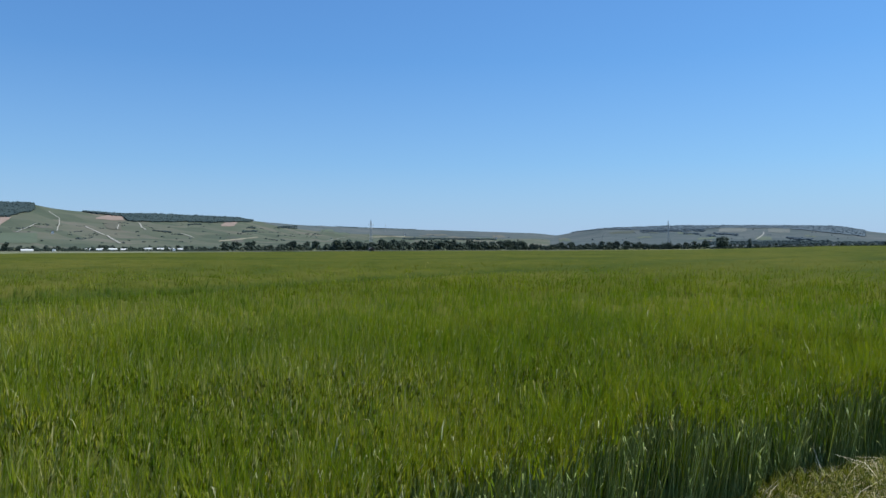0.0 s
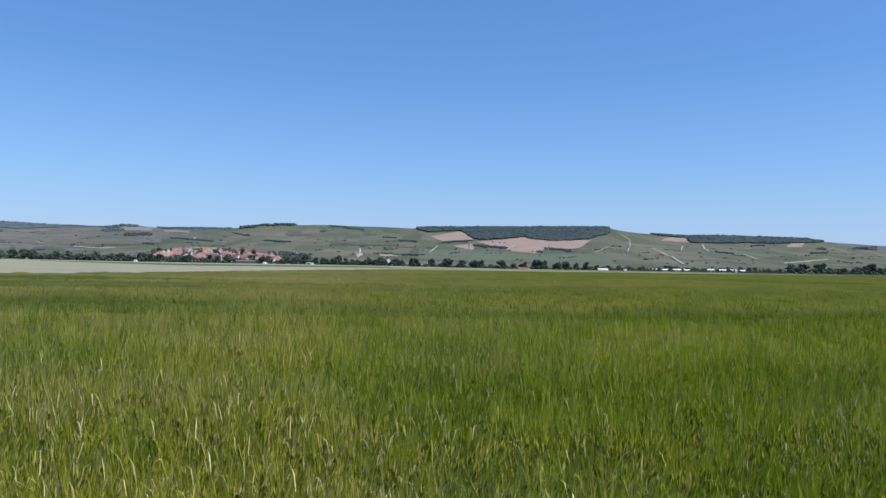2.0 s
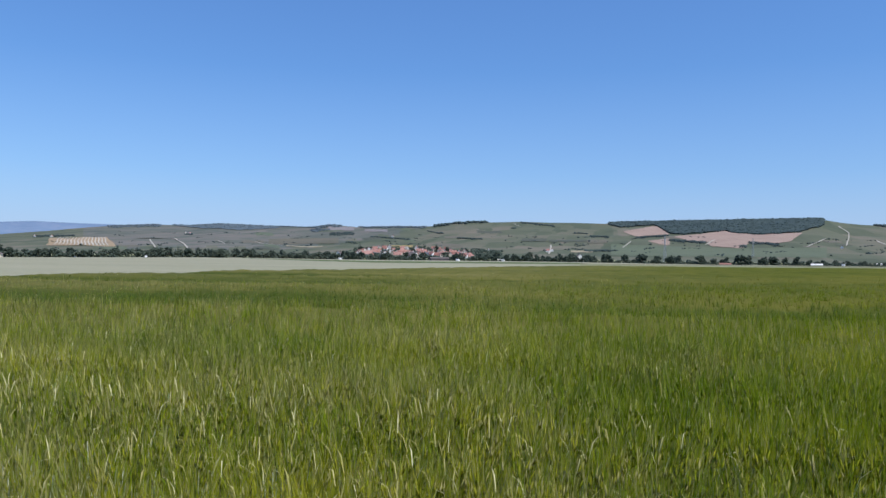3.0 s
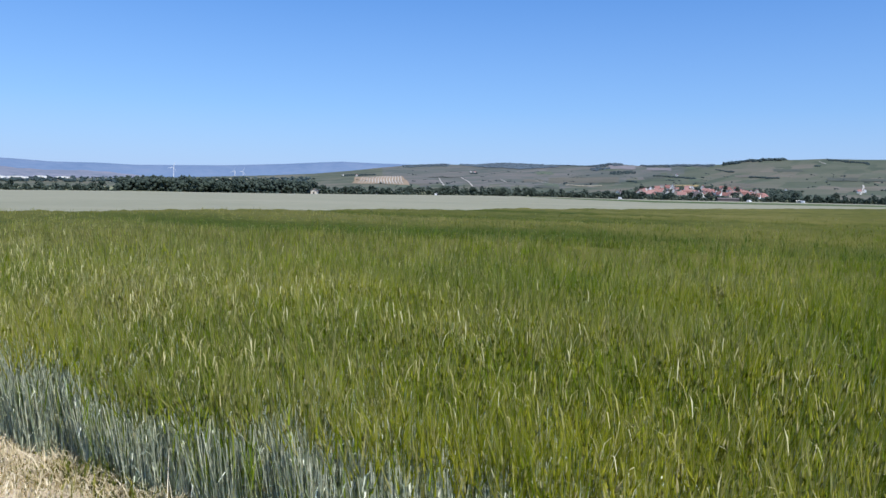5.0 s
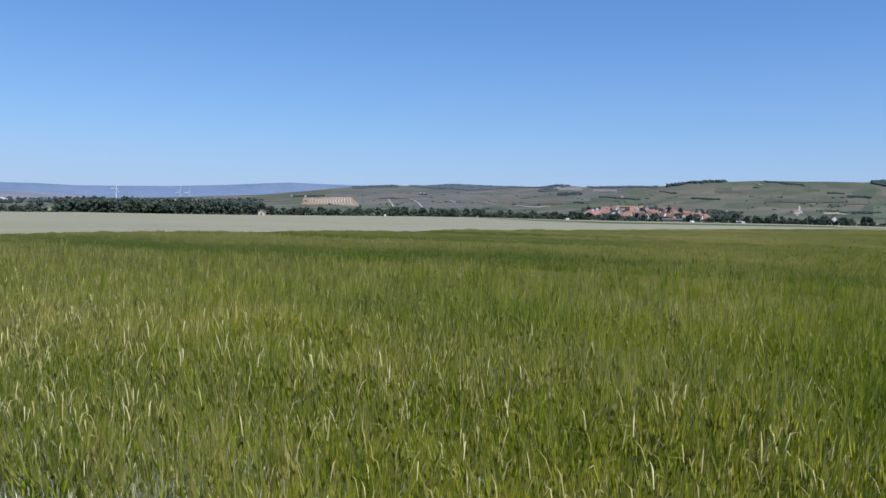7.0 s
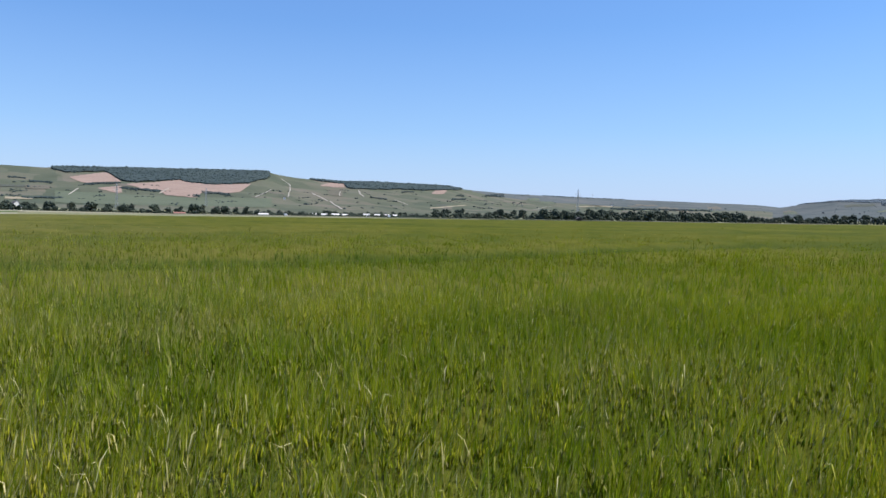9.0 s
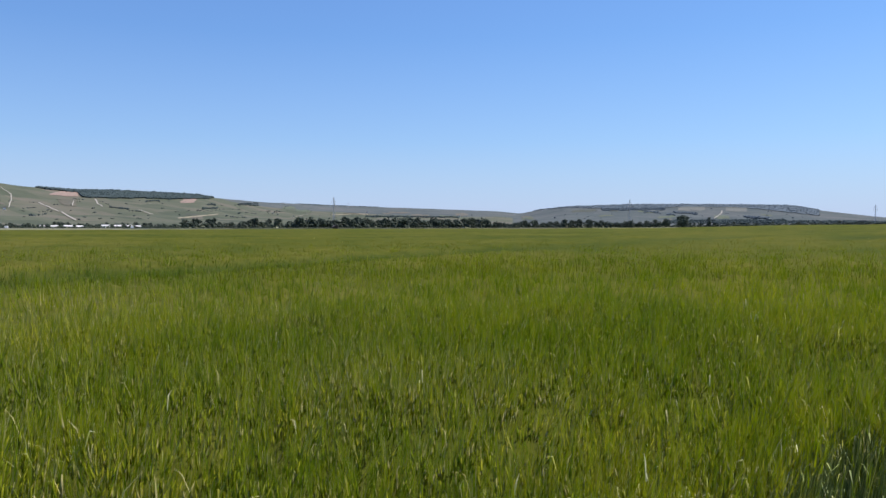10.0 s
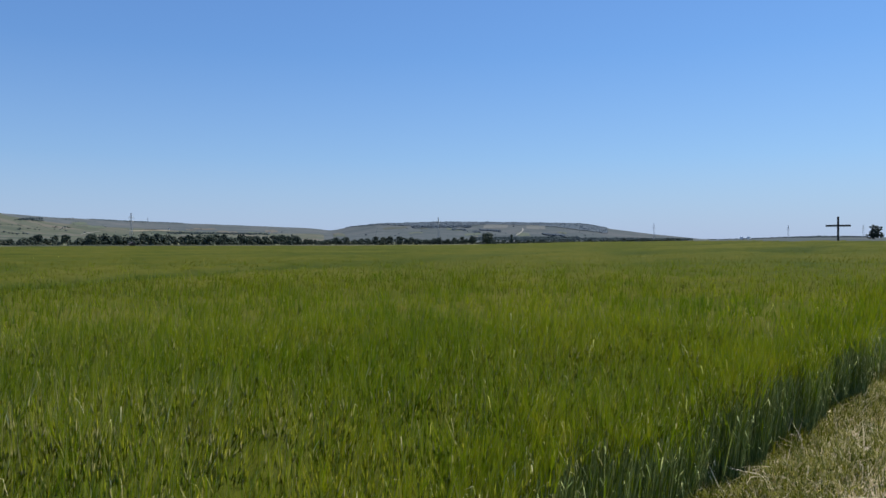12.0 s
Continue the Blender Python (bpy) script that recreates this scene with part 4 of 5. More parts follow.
def build_tree_line():
    rng = np.random.default_rng(21)
    round_tree = "dark green broadleaf tree in a row along the plain"
    kinds = [make_tree(1, 8, 8.5, 0.04, 125, 0.95, round_tree), make_tree(2, 8, 7.2, 0.06, 115, 0.88, round_tree),
             make_tree(3, 8, 9.5, 0.03, 140, 0.98, round_tree), make_tree(4, 8, 5.8, 0.08, 110, 0.8, round_tree)]
    for k in kinds:
        k["group"] = "trees along the plain"
    rows = [(-34, -19, 720, 2.5, 4.5, 9), (-19, -6, 700, 4.5, 8, 7), (-6, 8, 680, 6.5, 10.5, 6.0), (8, 16, 680, 5, 9.5, 8.5),
            (16, 30, 716, 3.5, 6, 8), (16.5, 29.5, 690, 1.6, 3.2, 9), (44, 52, 690, 5, 9.5, 9), (52, 62, 690, 4.5, 8.5, 9),
            (62, 78, 690, 5.5, 9, 7), (78, 85, 640, 5, 8, 8), (85, 98.5, 565, 8, 10.5, 5.5), (85.5, 98.2, 585, 9, 11.5, 7),
            (98.5, 108.5, 500, 3.5, 6.5, 9), (112.5, 121, 398, 4, 6.5, 8)]
    # round trees with gaps between them, below the bare fields
    for az, w in ((43.6, 8), (42.64, 10), (41.26, 9.5), (40.1, 10.5), (39.05, 9), (38.1, 9.5), (37.5, 9.5), (36.02, 10), (35.13, 7), (34.27, 8), (33.4, 11), (32.8, 10), (31.9, 9), (31.3, 9.5), (30.49, 8), (29.76, 9), (29.1, 6)):
        put(kinds[int(rng.integers(3))], az, 690 + rng.normal(0, 4), rng.uniform(0, 360), w / 9.2)
    rows.append((29.5, 44, 696, 3.0, 5.5, 8))
    for n, (a0, a1, r, h0, h1, gap) in enumerate(rows):
        az, step = a0, math.degrees(gap * 0.72 / r)
        pts = []
        while az < a1:
            rr = r + rng.normal(0, 6)
            h = rng.uniform(h0, h1)
            c = put(kinds[int(rng.integers(4))], az, rr, rng.uniform(0, 360), h / 8)
            az += step * rng.uniform(0.45, 1.7)
        # brambles and bushes between the trunks
        k = int((a1 - a0) / math.degrees(0.15 / r))
        baz = rng.uniform(a0, a1, k)
        br = r + rng.normal(0, 5, k) - 3
        x, y = polar(baz, br)
        bh = rng.uniform(0.0, 1.0, k) * h0 * (0.85 + 0.25 * np.sin(baz * 9) * np.sin(baz * 3.7))
        ob = triangles("hedge", *gather([clumps(rng, np.stack([x, y, land(baz, br) + bh], -1), rng.uniform(0.6, 0.26 * h0 + 0.5, k))]), FOLIAGE)
        tagged(ob, "dark green bushes grown together below the trees", "hedge", kind="stuff")
    for k in kinds:
        discard(k)
    # trees that stand out
    big = make_tree(31, 9, 10.5, 0.0, 420, 0.8, "large round dark tree standing alone beyond the field")
    x, y = polar(-20.1, 560)
    big.matrix_basis = pose(x, y, float(land(-20.1, 560)) - 0.5)
    lone = make_tree(32, 5.4, 5.8, 0.02, 420, 0.36, "lone bushy tree on the rise near the cross")
    x, y = polar(-46.3, 330)
    lone.matrix_basis = pose(x, y, float(land(-46.3, 330)) + 0.1)
    slim = make_tree(33, 9, 2.4, 0.05, 150, 0.55, "slim upright dark tree beyond the field")
    x, y = polar(-22.0, 650)
    slim.matrix_basis = pose(x, y, float(land(-22.0, 650)) - 0.5)
    for az, r, h, w, s in ((110.25, 600, 13.0, 14.0, 41), (116.6, 470, 10, 10, 42), (118.2, 470, 13.5, 12, 43), (115.4, 465, 7, 9, 44), (113.9, 460, 6, 9, 45), (114.6, 455, 6, 8, 46), (112.9, 470, 5, 8, 47)):
        t = make_tree(s, h, w, 0.08, 300, 0.8, "broad dark green tree beside the white farmhouses")
        x, y = polar(az, r)
        t.matrix_basis = pose(x, y, float(land(az, r)) - 0.2)


build_tree_line()


# ---- woods, plots and tracks on the hills ----
def patch(name, label, category, corners, mat, lift=0.8, nu=14, nv=7, kind="structure"):
    """A plot draped on the slope between four bearings and elevations, top edge first."""
    (a0, e0), (a1, e1), (a2, e2), (a3, e3) = corners
    verts, faces = [], []
    for j in range(nv + 1):
        t = j / nv
        for i in range(nu + 1):
            s = i / nu
            az = (a0 * (1 - s) + a1 * s) * (1 - t) + (a3 * (1 - s) + a2 * s) * t
            el = (e0 * (1 - s) + e1 * s) * (1 - t) + (e3 * (1 - s) + e2 * s) * t
            p = on_slope(az + 0.05 * math.sin(7 * t + a0), el + 0.02 * math.sin(9 * s + a1))
            verts.append((p[0], p[1], p[2] + lift))
        if j:
            a, b = (j - 1) * (nu + 1), j * (nu + 1)
            faces += [(a + i, b + i, b + i + 1, a + i + 1) for i in range(nu)]
    return tagged(mesh_object(name, verts, faces, mat, smooth=True), label, category, kind=kind)


QUARRY = surface("chalk_slope", [(0.3, (0.1575, 0.1462, 0.1443)), (0.7, (0.2325, 0.2137, 0.2106))], 0.03, 8, 0.95, 0.3, spec=0.1)
PLOT_A = surface("vine_plot_dark", [(0.3, (0.064, 0.074, 0.058)), (0.7, (0.092, 0.100, 0.077))], 0.02, 10, 0.95, 0.3, warp=(1, 4, 1), spec=0.1)
PLOT_B = surface("vine_plot_light", [(0.3, (0.086, 0.108, 0.072)), (0.7, (0.116, 0.136, 0.090))], 0.01, 10, 0.95, 0.3, spec=0.1)
PLOT_C = surface("vine_plot_brown", [(0.3, (0.108, 0.106, 0.081)), (0.7, (0.142, 0.131, 0.104))], 0.02, 10, 0.95, 0.3, warp=(4, 1, 1), spec=0.1)
BROWN = surface("brown_slope", [(0.3, (0.098, 0.098, 0.073)), (0.5, (0.116, 0.111, 0.083)), (0.7, (0.142, 0.127, 0.098))], 0.012, 10, 0.95, 0.3, spec=0.1)
ORANGE = surface("orange_stubble", [(0.3, (0.24, 0.19, 0.085)), (0.7, (0.33, 0.255, 0.12))], 0.03, 10, 0.95, 0.3, spec=0.1)
# stubble dulled by haze put into its colour
PALE_PLOT = surface("hazy_stubble", [(0.3, (0.135, 0.150, 0.140)), (0.7, (0.185, 0.190, 0.175))], 0.01, 8, 0.95, 0.2, spec=0.0)
PINK = "bare reddish ploughed field on the vineyard slope"


def plot(label, top, bottom, mat, name="ploughed_field", lift=0.8, rows=6, step=0.16, category="field", kind="structure"):
    """A plot draped on the slope between an upper and a lower edge, each given as bearings and elevations; its rim is a little uneven."""
    top, bottom = np.array(sorted(top)), np.array(sorted(bottom))
    a0, a1 = max(top[0, 0], bottom[0, 0]), min(top[-1, 0], bottom[-1, 0])
    cols = max(3, int((a1 - a0) / step))
    verts, faces = [], []
    for i, az in enumerate(np.linspace(a0, a1, cols + 1)):
        hi, lo = np.interp(az, top[:, 0], top[:, 1]), np.interp(az, bottom[:, 0], bottom[:, 1])
        hi, lo = hi + 0.012 * math.sin(az * 23), lo + 0.014 * math.sin(az * 31 + 1)
        for j in range(rows + 1):
            q = on_slope(az, lo + (hi - lo) * j / rows)
            verts.append((q[0], q[1], q[2] + lift))
        if i:
            c, d = (i - 1) * (rows + 1), i * (rows + 1)
            faces += [(c + j, c + j + 1, d + j + 1, d + j) for j in range(rows)]
    return tagged(mesh_object(name, verts, faces, mat, smooth=True), label, category, kind=kind)


plot(PINK, [(41.41, 2.30), (39.37, 2.68), (39.02, 2.66), (38.24, 2.14)], [(41.41, 2.28), (40.63, 1.93), (38.24, 2.09)], PLOUGH)
plot(PINK, [(37.82, 1.96), (36.20, 2.10), (34.37, 2.34), (33.95, 2.21), (32.59, 2.10), (31.00, 2.13), (29.52, 2.20)], [(37.82, 1.90), (36.98, 1.67), (35.73, 1.55), (35.31, 1.24), (33.26, 1.10), (32.86, 1.52), (30.97, 1.47), (30.17, 1.63), (29.52, 2.16)], PLOUGH)
plot(PINK, [(39.64, 1.62), (38.17, 1.80)], [(39.64, 1.59), (39.35, 1.49), (38.37, 1.29), (38.17, 1.35)], PLOUGH)
plot("pale bare plot below the wood", [(24.46, 2.25), (23.78, 2.42), (22.74, 2.37)], [(24.46, 2.18), (23.60, 2.11), (22.74, 2.08)], PLOUGH)
plot("brown bare plot between the vineyards", [(23.96, 1.91), (22.86, 1.99)], [(23.96, 1.73), (23.71, 1.50), (22.86, 1.42)], BROWN)
plot("small bright bare plot below the wood", [(16.20, 1.83), (15.95, 2.02), (15.12, 2.05)], [(16.20, 1.76), (15.9, 1.74), (15.30, 1.76), (15.12, 1.98)], PLOUGH, step=0.08)
plot("brown vineyard slope below the chalk", [(67.62, 1.45), (62.52, 1.63)], [(67.61, 1.06), (62.52, 1.20)], BROWN)
plot("brown plot at the foot of the hill", [(44.01, 1.66), (42.60, 1.68)], [(44.01, 1.43), (42.59, 1.43)], BROWN)
plot("dark brown vineyard plot on the slope", [(48.82, 1.74), (46.99, 1.74)], [(48.82, 1.51), (46.99, 1.52)], PLOT_A, "vineyard_plot", category="vineyard")
plot("dark brown vineyard plot on the slope", [(46.84, 1.66), (44.01, 1.66)], [(46.84, 1.49), (44.01, 1.52)], PLOT_A, "vineyard_plot", category="vineyard")
plot("broad light green meadow below the bare fields", [(42.3, 1.35), (38.5, 1.25), (34.0, 1.1), (28.0, 1.2)], [(42.3, 0.55), (38.0, 0.5), (28.0, 0.5)], PLOT_B, "meadow", 0.5)
plot("long pale strip on the far slope", [(66.39, 0.99), (64.66, 0.93), (63.72, 0.99)], [(66.39, 0.94), (64.66, 0.86), (63.72, 0.93)], STUBBLE, "stubble_field", rows=2)
plot("orange-brown plot above the village", [(58.85, 1.08), (56.98, 1.12)], [(58.92, 0.93), (56.77, 0.96)], ORANGE, "stubble_field", rows=3)
plot("straw-coloured plot behind the trees", [(45.2, 0.86), (43.6, 0.88)], [(45.4, 0.72), (43.4, 0.73)], STUBBLE, "stubble_field", rows=3)
plot("long pale track-side strip on the low slope", [(16.35, 0.70), (14.8, 0.86), (13.6, 0.98)], [(16.35, 0.62), (14.8, 0.78), (13.6, 0.93)], STUBBLE, "stubble_field", rows=2)
plot("pale plot high on the flat hill", [(-19.9, 1.4), (-20.2, 1.58), (-21.72, 1.49)], [(-19.9, 1.24), (-21.44, 1.24), (-21.72, 1.3)], PALE_PLOT, "stubble_field")
plot("pale plot high on the flat hill", [(-23.1, 1.45), (-24.48, 1.44)], [(-23.1, 1.19), (-24.48, 1.12)], PALE_PLOT, "stubble_field")
plot("pale chalk slope below the wooded knoll", [(63.3, 2.46), (61.4, 2.42)], [(63.3, 2.2), (61.4, 2.18)], QUARRY, "bare_slope")
plot("pale pinkish quarry slope on the far hill", [(60.6, 2.3), (58.9, 2.28)], [(60.6, 2.14), (58.9, 2.12)], QUARRY, "bare_slope")
patch("stubble_field", "pale plot on the low slope behind the wood", "field", [(94.0, 0.72), (89.5, 0.92), (89.2, 0.84), (94.0, 0.64)], STUBBLE, nu=8, nv=2)
patch("stubble_field", "pale plot on the long slope", "field", [(5.5, 1.02), (2.8, 1.06), (2.8, 1.0), (5.5, 0.96)], STUBBLE, nu=8, nv=2)
patch("new_vineyard", "brown newly planted vineyard plot", "vineyard", [(82.0, 1.22), (78.5, 1.36), (77.9, 0.72), (82.2, 0.74)], surface("new_vineyard_earth", [(0.3, (0.24, 0.18, 0.11)), (0.7, (0.34, 0.26, 0.17))], 0.03, 10, 0.95, 0.3, spec=0.1), 0.6)
for i in range(15):
    a = 81.4 - i * 0.19
    b = 81.8 - i * 0.235
    patch("vine_row", "pale grassy lane between newly planted vines", "vineyard", [(a, 1.26 + 0.005 * i), (a - 0.075, 1.26 + 0.005 * i), (b - 0.09, 0.76), (b, 0.76)], TRACK, 1.2, 1, 6, "stuff")
# rows and plots of vines, darker and lighter than their neighbours
rng_p = np.random.default_rng(77)
for i in range(46):
    az = rng_p.uniform(-26, 80)
    top = float(crest_el(az))
    el = rng_p.uniform(0.45, max(0.5, top - 0.35))
    w, h, sl = rng_p.uniform(0.5, 1.9), rng_p.uniform(0.08, 0.24), rng_p.uniform(-0.12, 0.12)
    mat, word = [(PLOT_A, "dark green"), (PLOT_B, "light green"), (PLOT_C, "brownish")][int(rng_p.integers(3))]
    patch("vineyard_plot", f"{word} vineyard plot in rows on the hillside", "vineyard", [(az + w / 2, el + h + sl), (az - w / 2, el + h), (az - w / 2 - 0.15, el), (az + w / 2 - 0.1, el + sl)], mat, 0.45, 8, 3)


def hill_track(points, width=5.0):
    """A pale track draped over the slope through bearings and elevations."""
    fine = []
    for (a0, e0), (a1, e1) in zip(points, points[1:]):
        for i in range(10):
            fine.append((a0 + (a1 - a0) * i / 10, e0 + (e1 - e0) * i / 10))
    fine.append(points[-1])
    ps = [on_slope(q[0] + 0.022 * math.sin(i * 0.55 + q[0]) * min(i, len(fine) - 1 - i, 4) / 4, q[1]) for i, q in enumerate(fine)]
    verts, faces = [], []
    for i, p in enumerate(ps):
        d = ps[min(i + 1, len(ps) - 1)] - ps[max(i - 1, 0)]
        s = np.array([-d[1], d[0]]) / (np.hypot(d[0], d[1]) + 1e-6) * width * 0.21
        run = abs(d[0] * p[1] - d[1] * p[0]) / (np.hypot(d[0], d[1]) * np.hypot(p[0], p[1]) + 1e-6)
        s = s * (0.8 + 5.0 * run ** 6)
        verts += [(p[0] - s[0], p[1] - s[1], p[2] + 1.3), (p[0] + s[0], p[1] + s[1], p[2] + 1.3)]
        if i:
            faces.append((2 * i - 2, 2 * i - 1, 2 * i + 1, 2 * i))
    tagged(mesh_object("vineyard_track", verts, faces, TRACK), "pale chalky track winding up between the vineyards", "track", kind="structure")


for points, width in (([(25.14, 1.64), (24.58, 1.36), (23.95, 1.06)], 8),
                      ([(23.77, 1.03), (23.33, 0.71), (22.90, 0.46)], 9),
                      ([(21.71, 1.91), (21.52, 1.59), (21.28, 1.44)], 8),
                      ([(18.94, 1.21), (18.48, 1.05), (18.03, 0.89)], 8),
                      ([(27.32, 2.60), (26.67, 2.14), (26.73, 1.67), (26.85, 1.29)], 5),
                      ([(29.18, 1.23), (28.72, 1.44), (28.07, 1.79)], 7),
                      ([(23.04, 1.78), (23.09, 1.45)], 5),
                      ([(18.83, 1.62), (17.58, 1.69)], 6),
                      ([(35.73, 1.34), (35.11, 1.69)], 8),
                      ([(41.46, 1.10), (40.87, 1.54)], 7),
                      ([(46.69, 1.24), (46.66, 0.93), (46.82, 0.57)], 8),
                      ([(76.55, 1.32), (74.15, 1.34), (73.62, 1.08), (73.22, 0.68), (71.70, 0.65)], 9),
                      ([(75.77, 1.26), (75.40, 0.67)], 8),
                      ([(71.15, 1.25), (70.70, 1.05)], 7),
                      ([(68.55, 1.20), (68.05, 1.08), (66.50, 0.98)], 7),
                      ([(-22.33, 0.67), (-22.82, 1.01), (-22.82, 1.22)], 7),
                      ([(8.56, 0.69), (7.71, 0.88), (7.28, 0.94)], 7),
                      ([(4.59, 1.07), (3.31, 1.03)], 9),
                      ([(49.50, 2.85), (48.90, 2.62)], 6),
                      ([(96.25, 1.35), (95.30, 1.33), (94.94, 1.12)], 12)):
    hill_track(points, width)


def wood(label, quads, per, size, mat=None, seed=0):
    """Woodland seen from afar over slopes given as bearings and elevations."""
    rng = np.random.default_rng(seed)
    pts = []
    for (a0, t0, b0), (a1, t1, b1) in quads:
        k = max(4, int(abs(a1 - a0) * per * (0.12 + 0.5 * (abs(t0 - b0) + abs(t1 - b1)))))
        for i in range(k):
            s, t = rng.random(), rng.random()
            az = a0 + (a1 - a0) * s
            top, bottom = t0 + (t1 - t0) * s, b0 + (b1 - b0) * s + 0.025 * math.sin(az * 5.0 + seed)
            el = bottom + (top - bottom) * t
            p = on_slope(az, el)
            if el > float(crest_el(az)) - 0.02:
                d = rng.uniform(0, 40) / np.hypot(p[0], p[1])
                p = p * np.array([1 + d, 1 + d, 1])
            pts.append(p + np.array([0, 0, rng.uniform(0.1, 0.75) * size]))
    pts = np.array(pts)
    ob = triangles("woodland", *gather([clumps(rng, pts, size * rng.gamma(3.5, 1 / 3.5, len(pts)).clip(0.4, 1.9), 0.55)]), mat or WOODS)
    tagged(ob, label, "woodland", kind="stuff")


# hilltop woods lightened and blued: haze painted into their colour
WOODS_FAR = surface("hazy_woods", [(0.2, (0.076, 0.100, 0.1180)), (0.5, (0.094, 0.122, 0.1400)), (0.85, (0.126, 0.152, 0.1600))], 0.02, 6, 0.9, 0.2, island=0.15, spec=0.05)


HIGH_WOOD = [(42.45, 2.80), (41.62, 2.59), (39.23, 2.76), (38.67, 2.48), (38.10, 2.13), (37.27, 2.09), (34.37, 2.34), (33.95, 2.20), (31.92, 2.06), (29.65, 2.25), (28.90, 2.47), (28.20, 2.72)]
CREST_WOOD = [(25.20, 2.62), (23.80, 2.45), (22.74, 2.36), (22.49, 2.04), (20.11, 2.00), (18.60, 2.05), (17.14, 2.00), (15.60, 2.03), (14.00, 2.10)]
plot("shaded undergrowth below the hillside wood", [(a, float(crest_el(a)) - 0.03) for a, e in HIGH_WOOD], HIGH_WOOD, WOODS, "wood_floor", 3.0, 8, category="woodland", kind="stuff")
plot("shaded undergrowth below the crest wood", [(a, float(crest_el(a)) - 0.03) for a, e in CREST_WOOD], CREST_WOOD, WOODS, "wood_floor", 3.0, 8, category="woodland", kind="stuff")
wood("dark wood on the plateau's edge above bare fields", [((a0, float(crest_el(a0)) + 0.1, e0), (a1, float(crest_el(a1)) + 0.1, e1)) for (a0, e0), (a1, e1) in zip(HIGH_WOOD, HIGH_WOOD[1:])], 900, 3.1, None, 51)
wood("dark wood along the hill's crest", [((a0, float(crest_el(a0)) + 0.1, e0), (a1, float(crest_el(a1)) + 0.1, e1)) for (a0, e0), (a1, e1) in zip(CREST_WOOD, CREST_WOOD[1:])], 900, 3.1, None, 52)
wood("wooded knoll on the skyline", [((55.4, 2.75, 2.5), (54, 3.0, 2.75)), ((54, 3.0, 2.75), (51.5, 3.1, 2.9))], 330, 4.4, None, 53)
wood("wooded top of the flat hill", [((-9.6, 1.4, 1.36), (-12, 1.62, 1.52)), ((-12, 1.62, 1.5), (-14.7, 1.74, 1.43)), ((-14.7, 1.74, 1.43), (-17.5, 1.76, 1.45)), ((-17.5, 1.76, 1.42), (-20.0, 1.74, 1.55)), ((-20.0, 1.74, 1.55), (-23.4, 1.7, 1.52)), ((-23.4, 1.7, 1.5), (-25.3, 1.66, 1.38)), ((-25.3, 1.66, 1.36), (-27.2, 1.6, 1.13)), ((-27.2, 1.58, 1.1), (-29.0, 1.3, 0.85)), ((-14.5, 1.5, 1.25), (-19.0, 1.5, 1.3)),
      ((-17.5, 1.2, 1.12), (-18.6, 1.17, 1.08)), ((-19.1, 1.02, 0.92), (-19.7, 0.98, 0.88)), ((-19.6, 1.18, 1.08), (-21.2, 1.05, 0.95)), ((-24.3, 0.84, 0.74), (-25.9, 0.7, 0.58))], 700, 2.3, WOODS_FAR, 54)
FLAT_TOP = [(-10.5, 1.38), (-12.0, 1.52), (-14.7, 1.43), (-17.5, 1.40), (-20.0, 1.53), (-23.4, 1.48), (-25.3, 1.34), (-27.2, 1.08), (-29.0, 0.85)]
FAR_TOP = [(74.2, 2.28), (72.3, 2.13), (71.2, 2.12), (69.8, 2.07), (68.6, 2.12), (66.9, 2.26)]
for rim in (FLAT_TOP, FAR_TOP):
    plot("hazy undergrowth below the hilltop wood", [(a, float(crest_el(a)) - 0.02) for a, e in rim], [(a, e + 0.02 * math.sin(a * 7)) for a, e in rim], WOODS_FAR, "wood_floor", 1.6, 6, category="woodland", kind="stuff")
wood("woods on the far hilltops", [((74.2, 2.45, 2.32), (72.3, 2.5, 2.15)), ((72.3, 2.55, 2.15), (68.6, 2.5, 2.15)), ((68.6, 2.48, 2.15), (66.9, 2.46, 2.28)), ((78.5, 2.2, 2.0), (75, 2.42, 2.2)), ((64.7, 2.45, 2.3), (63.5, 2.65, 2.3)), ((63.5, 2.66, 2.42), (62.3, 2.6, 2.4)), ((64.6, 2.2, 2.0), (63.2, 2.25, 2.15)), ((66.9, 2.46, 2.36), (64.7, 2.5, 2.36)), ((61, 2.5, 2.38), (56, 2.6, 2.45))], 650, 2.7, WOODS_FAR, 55)
